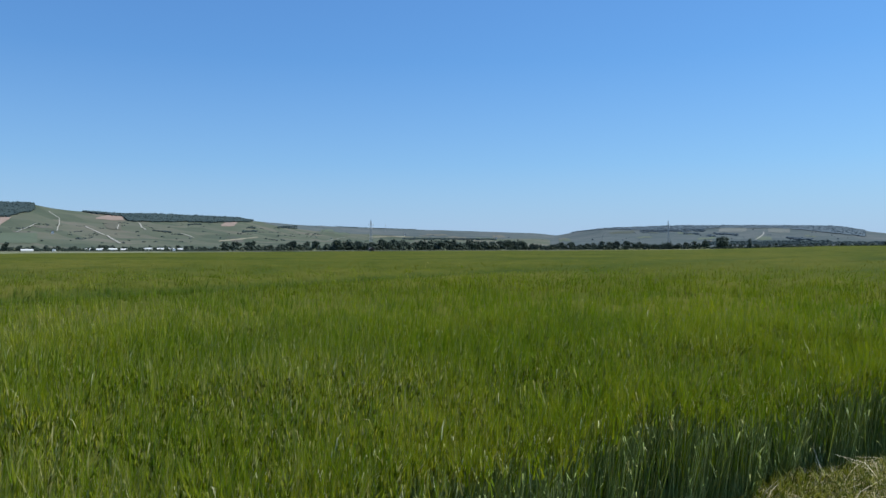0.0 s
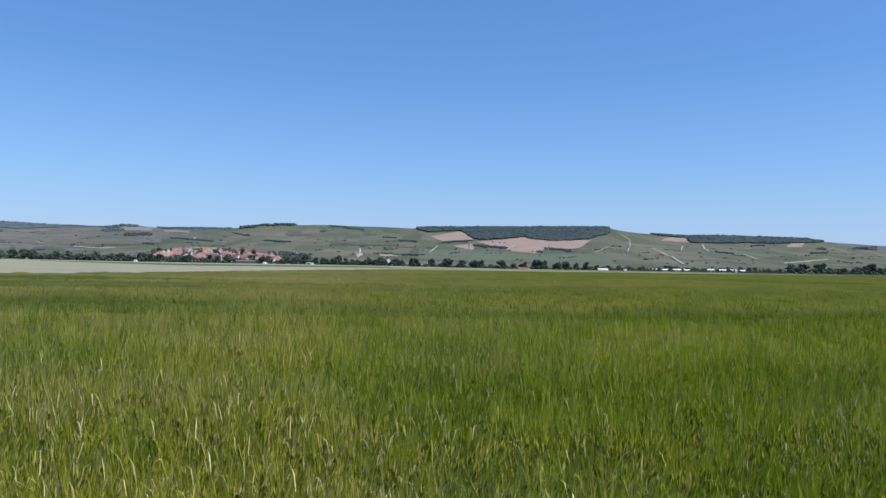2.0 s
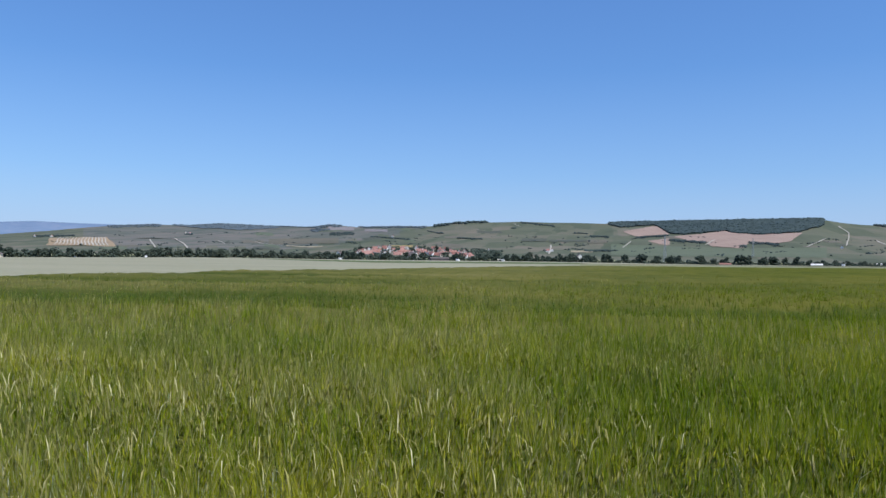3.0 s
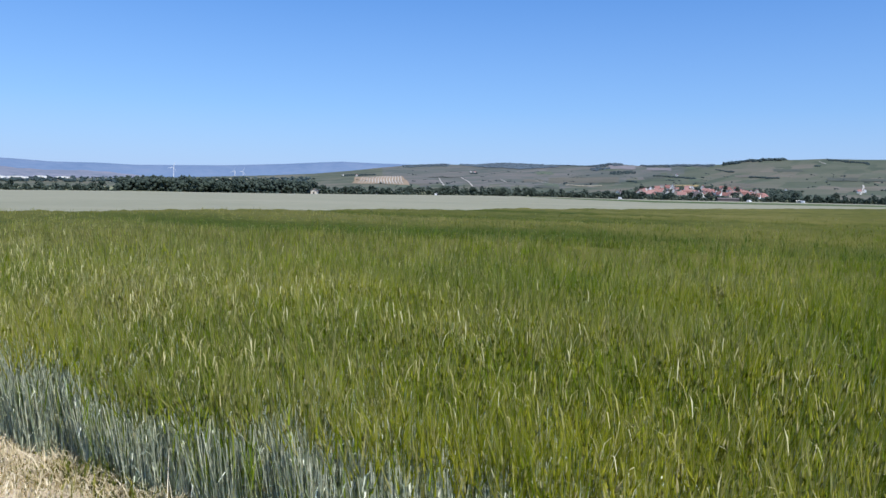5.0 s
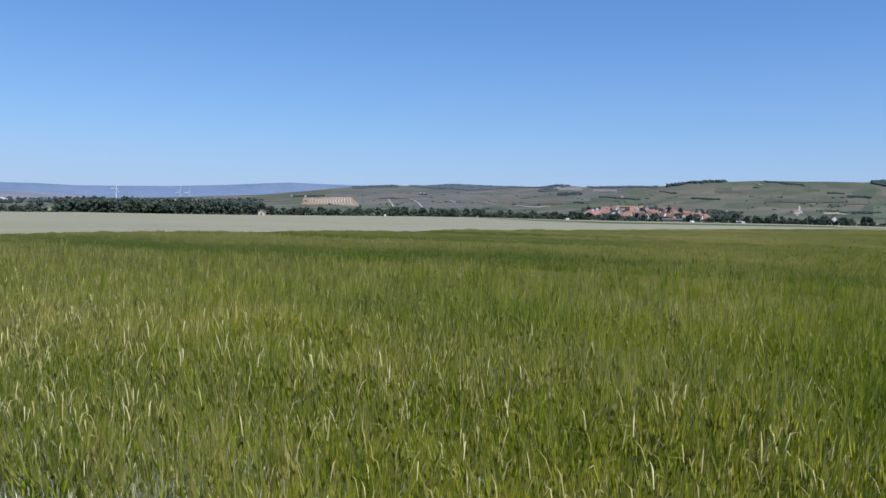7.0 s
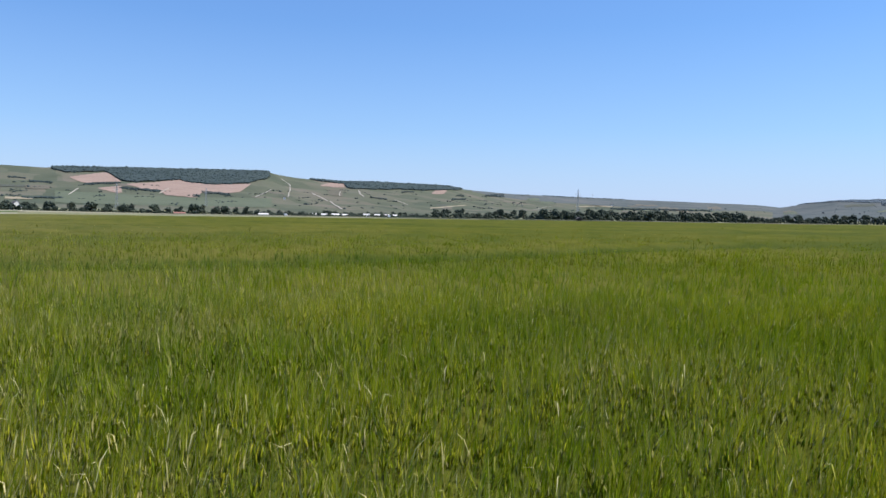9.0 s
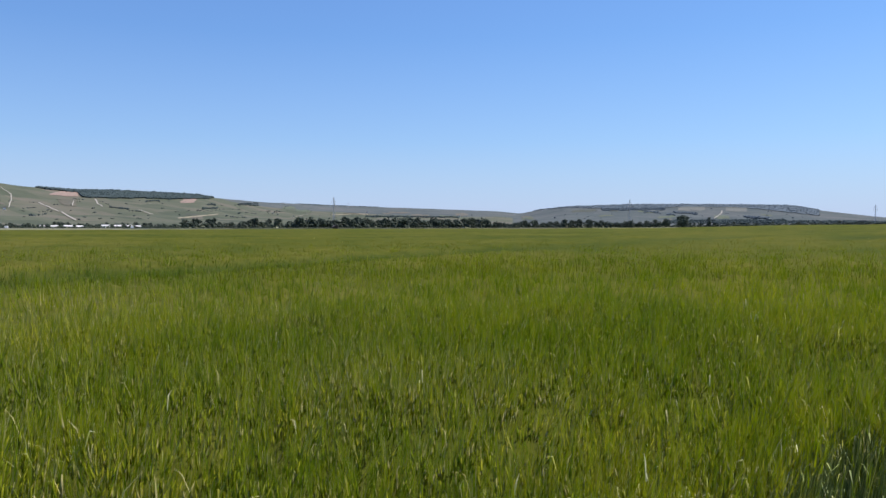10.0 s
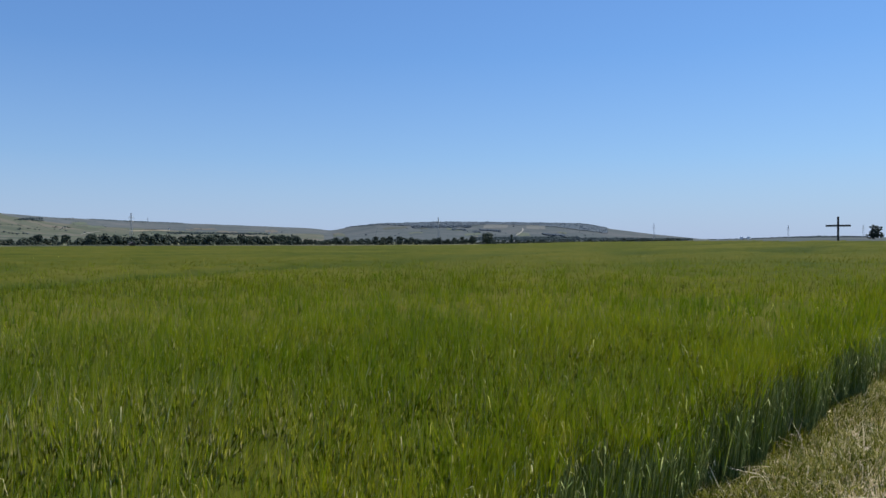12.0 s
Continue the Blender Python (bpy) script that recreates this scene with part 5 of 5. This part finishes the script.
wood("hedges and thickets between the vineyard plots", [((60.12, 1.77, 1.71), (57.25, 1.60, 1.54)), ((53.71, 1.74, 1.68), (51.76, 1.69, 1.62)), ((55.91, 2.23, 2.17), (54.68, 2.08, 2.02)), ((45.01, 2.20, 2.14), (44.02, 2.14, 2.08)),
      ((38.24, 1.73, 1.60), (35.73, 1.56, 1.44)), ((40.48, 1.89, 1.79), (38.24, 2.06, 1.96)), ((34.23, 2.33, 2.25), (32.46, 2.14, 2.06)), ((32.86, 1.57, 1.45), (30.97, 1.44, 1.32)),
      ((33.45, 1.32, 1.14), (33.05, 1.32, 1.14)), ((43.80, 1.98, 1.88), (42.46, 1.93, 1.83)), ((63.17, 1.99, 1.77), (61.37, 2.07, 1.85)), ((48.90, 2.98, 2.88), (46.40, 2.72, 2.62)),
      ((49.60, 2.51, 2.45), (49.30, 2.52, 2.46)), ((66.50, 1.11, 1.03), (66.30, 1.11, 1.03)), ((73.50, 1.73, 1.63), (72.90, 1.73, 1.63)), ((44.20, 0.86, 0.80), (41.80, 0.90, 0.84)),
      ((14.8, 1.40, 1.30), (13.65, 1.45, 1.35)), ((14.4, 1.66, 1.58), (13.75, 1.68, 1.6)), ((12.2, 1.75, 1.62), (10.8, 1.85, 1.6)), ((20.8, 1.4, 1.36), (19.6, 1.3, 1.26)),
      ((-19, 0.55, 0.3), (-27, 0.58, 0.3)), ((-27, 0.5, 0.3), (-35, 0.45, 0.3)), ((-36, 0.45, 0.36), (-46, 0.62, 0.5)), ((3, 0.9, 0.8), (-4, 0.85, 0.75)), ((62, 1.3, 1.26), (61.3, 1.35, 1.28)),
      ((8.0, 1.95, 1.88), (2.0, 1.72, 1.66)), ((18.5, 1.85, 1.8), (17.6, 1.9, 1.84)), ((80.5, 1.45, 1.36), (83.0, 1.35, 1.25))], 620, 1.9, None, 56)
wood("bushes scattered over the long valley slopes", [((98, 0.75, 0.35), (108, 0.5, 0.25)), ((108, 0.5, 0.22), (120, 0.45, 0.12)), ((85, 1.0, 0.5), (98, 0.75, 0.4))], 75, 4.5, None, 57)
wood("thickets scattered over the flat hill's flank", [((-11, 1.25, 0.7), (-19, 1.4, 0.65)), ((-19, 1.4, 0.65), (-28, 1.3, 0.6)), ((-8, 1.0, 0.6), (10, 1.5, 0.8))], 6, 1.8, WOODS_FAR, 59)
rng_w = np.random.default_rng(5)
wood("ragged hedgerows along the vineyard terraces", [((a, e + h, e), (a - w, e + h + t, e + t)) for a, e, w, h, t in zip(rng_w.uniform(9, 80, 60), rng_w.uniform(0.6, 1.9, 60), rng_w.uniform(0.4, 1.6, 60), rng_w.uniform(0.02, 0.06, 60), rng_w.uniform(-0.08, 0.08, 60))], 90, 1.7, None, 62)
wood("single bushes dotted over the vineyard hills", [((a, e, e - 0.03), (a + 0.25, e + 0.02, e - 0.02)) for a, e in zip(rng_w.uniform(4, 82, 190), rng_w.uniform(0.5, 2.0, 190))], 34, 1.5, None, 58)


# ---- buildings ----
def box(bm, x0, x1, y0, y1, z0, z1):
    v = [bm.verts.new(p) for p in ((x0, y0, z0), (x1, y0, z0), (x1, y1, z0), (x0, y1, z0), (x0, y0, z1), (x1, y0, z1), (x1, y1, z1), (x0, y1, z1))]
    for f in ((3, 2, 1, 0), (4, 5, 6, 7), (0, 1, 5, 4), (1, 2, 6, 5), (2, 3, 7, 6), (3, 0, 4, 7)):
        bm.faces.new([v[i] for i in f])


def make_house(label, w, l, eave, ridge, wall, roof, storeys=2, chimney=True, name="house"):
    """Gabled house: gables on the -y and +y ends, w across, l deep."""
    house = thing(name, (0, 0, 0), label, "house")
    bm = bmesh.new()
    a, b = w / 2, l / 2
    ring = [(-a, -1.0), (a, -1.0), (a, eave), (0, ridge), (-a, eave)]
    front = [bm.verts.new((x, -b, z)) for x, z in ring]
    rear = [bm.verts.new((x, b, z)) for x, z in ring]
    bm.faces.new(front)
    bm.faces.new(rear[::-1])
    for i in range(5):
        bm.faces.new((front[(i + 1) % 5], front[i], rear[i], rear[(i + 1) % 5]))
    part("wall", bm, wall, house)
    slope = (ridge - eave) / a
    for side in (-1, 1):
        bm = bmesh.new()
        over = 0.5
        pts = [(0, ridge + 0.08), (side * (a + over), eave - slope * over + 0.08), (side * (a + over), eave - slope * over + 0.34), (0, ridge + 0.36)]
        p = [bm.verts.new((x, -b - 0.4, z)) for x, z in pts]
        q = [bm.verts.new((x, b + 0.4, z)) for x, z in pts]
        bm.faces.new(p), bm.faces.new(q[::-1])
        for i in range(4):
            bm.faces.new((p[(i + 1) % 4], p[i], q[i], q[(i + 1) % 4]))
        bmesh.ops.recalc_face_normals(bm, faces=bm.faces)
        roof_half = part("roof", bm, roof, house)
    if chimney:
        bm = bmesh.new()
        box(bm, a * 0.25, a * 0.25 + 0.7, b * 0.2, b * 0.2 + 0.7, ridge - slope * a * 0.4, ridge + 0.9)
        part("chimney", bm, roof, roof_half)
    plain = name in ("shed", "hall", "hut")
    for end in () if plain else (-1, 1):
        for s in range(storeys):
            for x in (-a * 0.5, a * 0.5) if s < storeys - 1 or w > 8 else (0,):
                bm = bmesh.new()
                z = 1.0 + 2.7 * s
                if z + 1.2 < ridge - 0.6 and abs(x) + 0.5 < (ridge - z - 1.2) / slope:
                    box(bm, x - 0.5, x + 0.5, end * (b + 0.01) - 0.03, end * (b + 0.01) + 0.03, z, z + 1.2)
                    part("window", bm, GLASS, house)
                else:
                    bm.free()
    for side in () if plain else (-1, 1):
        for k in range(3):
            bm = bmesh.new()
            y = -b + l * (k + 0.5) / 3
            box(bm, side * (a + 0.01) - 0.03, side * (a + 0.01) + 0.03, y - 0.5, y + 0.5, 1.0, min(2.2, eave - 0.4))
            part("window", bm, GLASS, house)
    bm = bmesh.new()
    box(bm, -0.5, 0.5, -b - 0.05, -b + 0.02, 0.0, 2.05)
    part("door", bm, DARK_WOOD, house)
    return house


def build_village():
    rng = np.random.default_rng(8)
    red = "village house with pale walls and a red clay roof"
    kinds = [make_house(red, 9, 12, 4.4, 9.2, CREAM, TILE), make_house(red, 8, 10, 4.6, 9.5, WHITE, TILE), make_house(red, 10, 14, 4.0, 9.0, CREAM, TILE),
             make_house("village barn with weathered walls and a red clay roof", 11, 19, 4.5, 9.0, CREAM, TILE, 1, False), make_house("village house with white walls and a dark roof", 9, 11, 5.4, 9.4, WHITE, DARK_TILE)]
    for k in kinds:
        k["group"] = "village houses"
    spots = []
    for i in range(700):
        az = rng.uniform(52.6, 61.2)
        lo, hi = 0.18, float(np.interp(az, [52.6, 54.5, 57, 59.5, 61.2], [0.45, 0.8, 0.85, 0.95, 0.5]))
        el = rng.uniform(lo, hi)
        p = on_slope(az, el)
        if all(np.hypot(*(p[:2] - q[:2])) > 10 for q in spots):
            spots.append(p)
        if len(spots) >= 105:
            break
    for p in spots:
        c = copy_thing(kinds[int(rng.choice(5, p=[0.32, 0.26, 0.2, 0.08, 0.14]))], pose(p[0], p[1], p[2], 0, 0, 57 + rng.choice([0, 90]) + rng.normal(0, 14)))
        s = rng.uniform(0.5, 0.78)
        c.scale = (s, s, s)
    wood("trees and gardens among the village houses", [((52.4, 0.7, 0.3), (56, 1.0, 0.2)), ((56, 1.05, 0.3), (61.4, 0.9, 0.15)), ((50.3, 0.75, 0.25), (52.6, 0.95, 0.25)), ((52.6, 0.4, 0.2), (61, 0.38, 0.15))], 330, 1.9, FOLIAGE, 61)
    for az, h, seed in ((55.2, 10.5, 71), (54.4, 9.5, 72), (53.0, 8, 73), (60.9, 8.5, 74)):
        t = make_tree(seed, h, h * 0.75, 0.08, 200, 0.9, "tall dark tree among the village roofs")
        p = on_slope(az, 0.62)
        t.matrix_basis = pose(p[0], p[1], p[2] - 0.3)
    # barns, farms and houses apart
    for az, el, turn in ((46.6, 0.8, 60), (46.9, 0.76, 150), (51.3, 0.75, 50), (73.4, 1.75, 80), (73.1, 1.72, 20), (82.9, 1.28, 70), (81.9, 1.3, 60), (-4, 0.85, 10), (27.1, 1.14, 30), (58.5, 1.75, 40), (2.9, 1.12, 20)):
        p = on_slope(az, el)
        copy_thing(kinds[1], pose(p[0], p[1], p[2], 0, 0, turn)).scale = (0.5, 0.5, 0.5)
    for az, r, turn in ((62.5, 735, 40), (57.0, 735, 110), (44.6, 740, 60)):
        put(kinds[4], az, r, turn, 0.8)
    for k in kinds:
        discard(k)


build_village()


OLD_ROOF = surface("weathered_roof", [(0.3, (0.115, 0.095, 0.088)), (0.7, (0.20, 0.165, 0.15))], 0.6, 10, 0.85, 0.4)


def build_farm():
    main = make_house("white gabled farmhouse with a brown tiled roof", 9, 13, 4.3, 7.4, WHITE, OLD_ROOF)
    x, y = polar(110.45, 570)
    main.matrix_basis = pose(x, y, float(land(110.45, 570)) - 0.4, 0, 0, 110)
    second = make_house("smaller white gabled house with a brown roof", 7.5, 11, 3.6, 6.2, WHITE, OLD_ROOF)
    x, y = polar(111.95, 580)
    second.matrix_basis = pose(x, y, float(land(111.95, 580)) - 0.2, 0, 0, 122)
    wing = make_house("long low farm building with a brown tiled roof", 8, 20, 3.0, 6.0, CREAM, OLD_ROOF, 1, False)
    x, y = polar(111.5, 600)
    wing.matrix_basis = pose(x, y, float(land(111.5, 600)), 0, 0, 24)
    shed = make_house("low white shed with a flat grey roof", 13.5, 7, 3.1, 3.7, WHITE, SHEET_METAL, 1, False, "shed")
    shed["category"] = "shed"
    x, y = polar(117.15, 378)
    shed.matrix_basis = pose(x, y, float(land(117.15, 378)) + 0.05, 0, 0, 117)
    for az, el, w in ((103.2, 0.62, 26), (104.5, 0.5, 40), (101.8, 0.55, 34), (105.6, 0.5, 30), (107.6, 0.45, 22)):
        p = on_slope(az, el)
        hall = make_house("long white hall far off in the valley", w, 14, 4.2, 5.6, WHITE, SHEET_METAL, 1, False, "hall")
        hall["category"] = "hall"
        hall.matrix_basis = pose(p[0], p[1], p[2], 0, 0, az)


build_farm()


def build_sheds():
    rng = np.random.default_rng(4)
    for az, r, w, h, word, mat in ((24.9, 722, 6, 2.6, "white", SHEET_METAL), (24.2, 715, 8, 2.4, "white", SHEET_METAL), (23.4, 716, 10, 2.6, "white", SHEET_METAL),
                                   (22.7, 712, 7, 2.2, "white", SHEET_METAL), (21.1, 722, 9, 3.0, "white", SHEET_METAL), (20.3, 718, 8, 2.8, "white", SHEET_METAL), (19.6, 724, 7, 2.8, "white", SHEET_METAL), (19.0, 715, 6, 2.4, "white", SHEET_METAL),
                                   (17.6, 735, 6, 2.6, "white", SHEET_METAL), (6.0, 735, 5, 2.4, "white", SHEET_METAL), (50.4, 700, 9, 2.6, "white", SHEET_METAL), (55.0, 674, 26, 3.4, "grey", DARK_TILE), (34.4, 692, 14, 1.3, "pale", TILE), (28.6, 692, 13, 1.7, "white", SHEET_METAL)):
        s = make_house(f"low {word} shed half hidden by bushes", 5.0, w * 0.62, h, h + 1.1, {"white": WHITE, "grey": DARK_TILE}.get(word, OLD_ROOF), mat, 1, False, "shed")
        s["category"], s["group"] = "shed", "sheds at the far side of the plain"
        x, y = polar(az, r - 14)
        s.matrix_basis = pose(x, y, float(land(az, r - 14)), 0, 0, az + 90 + rng.normal(0, 10))
        s.scale = (1, 1, 0.72)
    hut = make_house("small pale field hut at the wood's corner", 4.5, 4, 2.6, 4.0, CREAM, DARK_TILE, 1, False, "hut")
    hut["category"] = "hut"
    x, y = polar(85.0, 548)
    hut.matrix_basis = pose(x, y, float(land(85.0, 548)) + 0.2, 0, 0, 70)
    stand = make_house("small dark wooden hut at the far edge of the crop", 2.2, 2.0, 1.5, 2.2, DARK_WOOD, DARK_TILE, 1, False, "hut")
    stand["category"] = "hut"
    x, y = polar(5.3, 395)
    stand.matrix_basis = pose(x, y, float(land(5.3, 395)), 0, 0, 20)


build_sheds()


# ---- pylons, turbines, the cross, vehicles ----
def bar(bm, a, b, t):
    a, b = Vector(a), Vector(b)
    d = (b - a).normalized()
    s = d.orthogonal().normalized() * t / 2
    u = d.cross(s)
    p = [bm.verts.new(c + i * s + j * u) for c in (a, b) for i, j in ((1, 1), (-1, 1), (-1, -1), (1, -1))]
    for f in ((0, 1, 2, 3), (7, 6, 5, 4), (0, 4, 5, 1), (1, 5, 6, 2), (2, 6, 7, 3), (3, 7, 4, 0)):
        bm.faces.new([p[i] for i in f])


def make_pylon(height):
    pylon = thing("pylon", (0, 0, 0), "slim grey lattice steel power pylon with crossarms", "pylon", "power pylons")
    half = lambda z: 1.4 + (0.35 - 1.4) * min(1.0, z / (height * 0.9))
    corners = ((1, 1), (-1, 1), (-1, -1), (1, -1))
    for i, j in corners:
        bm = bmesh.new()
        bar(bm, (i * half(0), j * half(0), -0.5), (i * half(height), j * half(height), height), 0.13)
        part("leg", bm, STEEL, pylon)
    zs = [height * (1 - (1 - k / 11) ** 1.25) for k in range(12)]
    for k in range(4):
        bm = bmesh.new()
        (a, b), (c, d) = corners[k], corners[(k + 1) % 4]
        for z0, z1 in zip(zs, zs[1:]):
            h0, h1 = half(z0), half(z1)
            bar(bm, (a * h0, b * h0, z0), (c * h1, d * h1, z1), 0.07)
            bar(bm, (c * h0, d * h0, z0), (a * h1, b * h1, z1), 0.07)
        part("bracing", bm, STEEL, pylon)
    for z, w in ((0.74, 3.6), (0.86, 2.8)):
        bm = bmesh.new()
        for s in (-1, 1):
            for y in (-0.4, 0.4):
                bar(bm, (0, y, height * z), (s * w, 0, height * z), 0.16)
            bar(bm, (0, 0, height * z + 1.4), (s * w, 0, height * z), 0.12)
        arm = part("crossarm", bm, STEEL, pylon)
        for s in (-1, 1):
            bm = bmesh.new()
            bar(bm, (s * w, 0, height * z), (s * w, 0, height * z - 1.5), 0.14)
            part("insulator", bm, GLASS, arm)
    return pylon


def build_pylons():
    p = make_pylon(30.0)
    for az, r, s, turn in ((5.37, 790, 1.0, 35), (-16.5, 890, 1.0, 20), (-32.3, 1330, 1.0, 10), (-41.2, 1450, 0.95, 5), (-45.7, 1600, 0.95, 0), (38.5, 840, 0.92, 60), (32.6, 1150, 0.9, 60), (4.3, 3000, 0.75, 30)):
        put(p, az, r, turn, s)
    discard(p)


build_pylons()


def make_turbine():
    t = thing("wind_turbine", (0, 0, 0), "white three-bladed wind turbine standing far off", "wind turbine", "wind turbines")
    bm = bmesh.new()
    limb(bm, (0, 0, -2), (0, 0, 70), 2.2, 1.3, 10)
    part("tower", bm, PAINT, t)
    bm = bmesh.new()
    box(bm, -1.6, 1.6, -3.2, 4.5, 69, 72.2)
    nac = part("nacelle", bm, PAINT, t)
    bm = bmesh.new()
    limb(bm, (0, -3.2, 70.6), (0, -5.4, 70.6), 1.5, 0.6, 8)
    part("hub", bm, PAINT, nac)
    for k in range(3):
        a = radians(20 + 120 * k)
        bm = bmesh.new()
        d, s = Vector((math.sin(a), 0, math.cos(a))), Vector((math.cos(a), 0, -math.sin(a)))
        c = Vector((0, -4.4, 70.6))
        ring = [[bm.verts.new(c + d * r + s * x * w + Vector((0, y * w * 0.25, 0))) for x, y in ((-0.4, 0), (0, 1), (1, 0), (0, -1))] for r, w in ((0.6, 1.0), (6, 1.9), (28, 0.5))]
        for p, q in zip(ring, ring[1:]):
            for i in range(4):
                bm.faces.new((p[i], p[(i + 1) % 4], q[(i + 1) % 4], q[i]))
        bm.faces.new(ring[-1])
        part("blade", bm, PAINT, t)
    return t


def build_turbines():
    t = make_turbine()
    for az, r, s, turn in ((94.85, 3750, 1.0, 70), (90.7, 4100, 0.85, 60), (90.1, 4150, 0.85, 80)):
        put(t, az, r, turn, s)
    discard(t)


build_turbines()


def build_cross():
    r = 106.0
    x, y = polar(-44.25, r)
    x, y = x + 0.06, y + 0.59
    z = float(land(-44.25, r))
    cross = thing("wayside_cross", (x, y, z), "tall dark timber wayside cross standing at the field", "cross", turn=-44.25)
    top = EYE + r * math.tan(radians(1.87)) - z
    arm = EYE + r * math.tan(radians(1.27)) - z
    bm = bmesh.new()
    box(bm, -0.125, 0.125, -0.12, 0.12, -0.4, top)
    bmesh.ops.bevel(bm, geom=bm.edges[:], offset=0.015, segments=1, affect="EDGES")
    part("post", bm, DARK_WOOD, cross)
    bm = bmesh.new()
    box(bm, -1.38, 1.38, -0.145, 0.1, arm - 0.115, arm + 0.115)
    bmesh.ops.bevel(bm, geom=bm.edges[:], offset=0.015, segments=1, affect="EDGES")
    part("crossbeam", bm, DARK_WOOD, cross)
    bm = bmesh.new()
    box(bm, -0.45, 0.45, -0.45, 0.45, -0.3, 0.35)
    bmesh.ops.bevel(bm, geom=bm.edges[:], offset=0.04, segments=1, affect="EDGES")
    part("plinth", bm, DIRT, cross, "weathered stone plinth")


build_cross()


def make_van(label):
    van = thing("van", (0, 0, 0), label, "van", "parked vehicles on the far road")
    bm = bmesh.new()
    prof = [(-2.6, 0.35), (2.5, 0.35), (2.6, 0.9), (2.3, 1.15), (1.6, 1.95), (1.2, 2.1), (-2.5, 2.1), (-2.65, 1.9)]
    l = [bm.verts.new((x, -0.95, z)) for x, z in prof]
    r = [bm.verts.new((x, 0.95, z)) for x, z in prof]
    bm.faces.new(l), bm.faces.new(r[::-1])
    for i in range(8):
        bm.faces.new((l[(i + 1) % 8], l[i], r[i], r[(i + 1) % 8]))
    bmesh.ops.recalc_face_normals(bm, faces=bm.faces)
    body = part("body", bm, PAINT, van)
    for s in (-1, 1):
        bm = bmesh.new()
        box(bm, 0.4, 1.4, s * 0.96 - 0.01, s * 0.96 + 0.01, 1.25, 1.8)
        part("window", bm, GLASS, body)
        for x in (-1.6, 1.6):
            bm = bmesh.new()
            limb(bm, (x, s * 0.72, 0.34), (x, s * 0.97, 0.34), 0.34, 0.34, 12)
            part("wheel", bm, RUBBER, van)
    return van


def build_vans():
    v = make_van("small white van shape far across the plain")
    # the first two, end-on, stand in for small upright white objects
    for az, r, turn in ((76.0, 640, 166), (80.45, 640, 170), (62.4, 655, 140), (50.2, 660, 130), (53.6, 655, 120), (-38.7, 640, 40), (-38.2, 650, 60), (19.4, 640, 110), (27.0, 650, 110)):
        put(v, az, r, turn)
    discard(v)


build_vans()
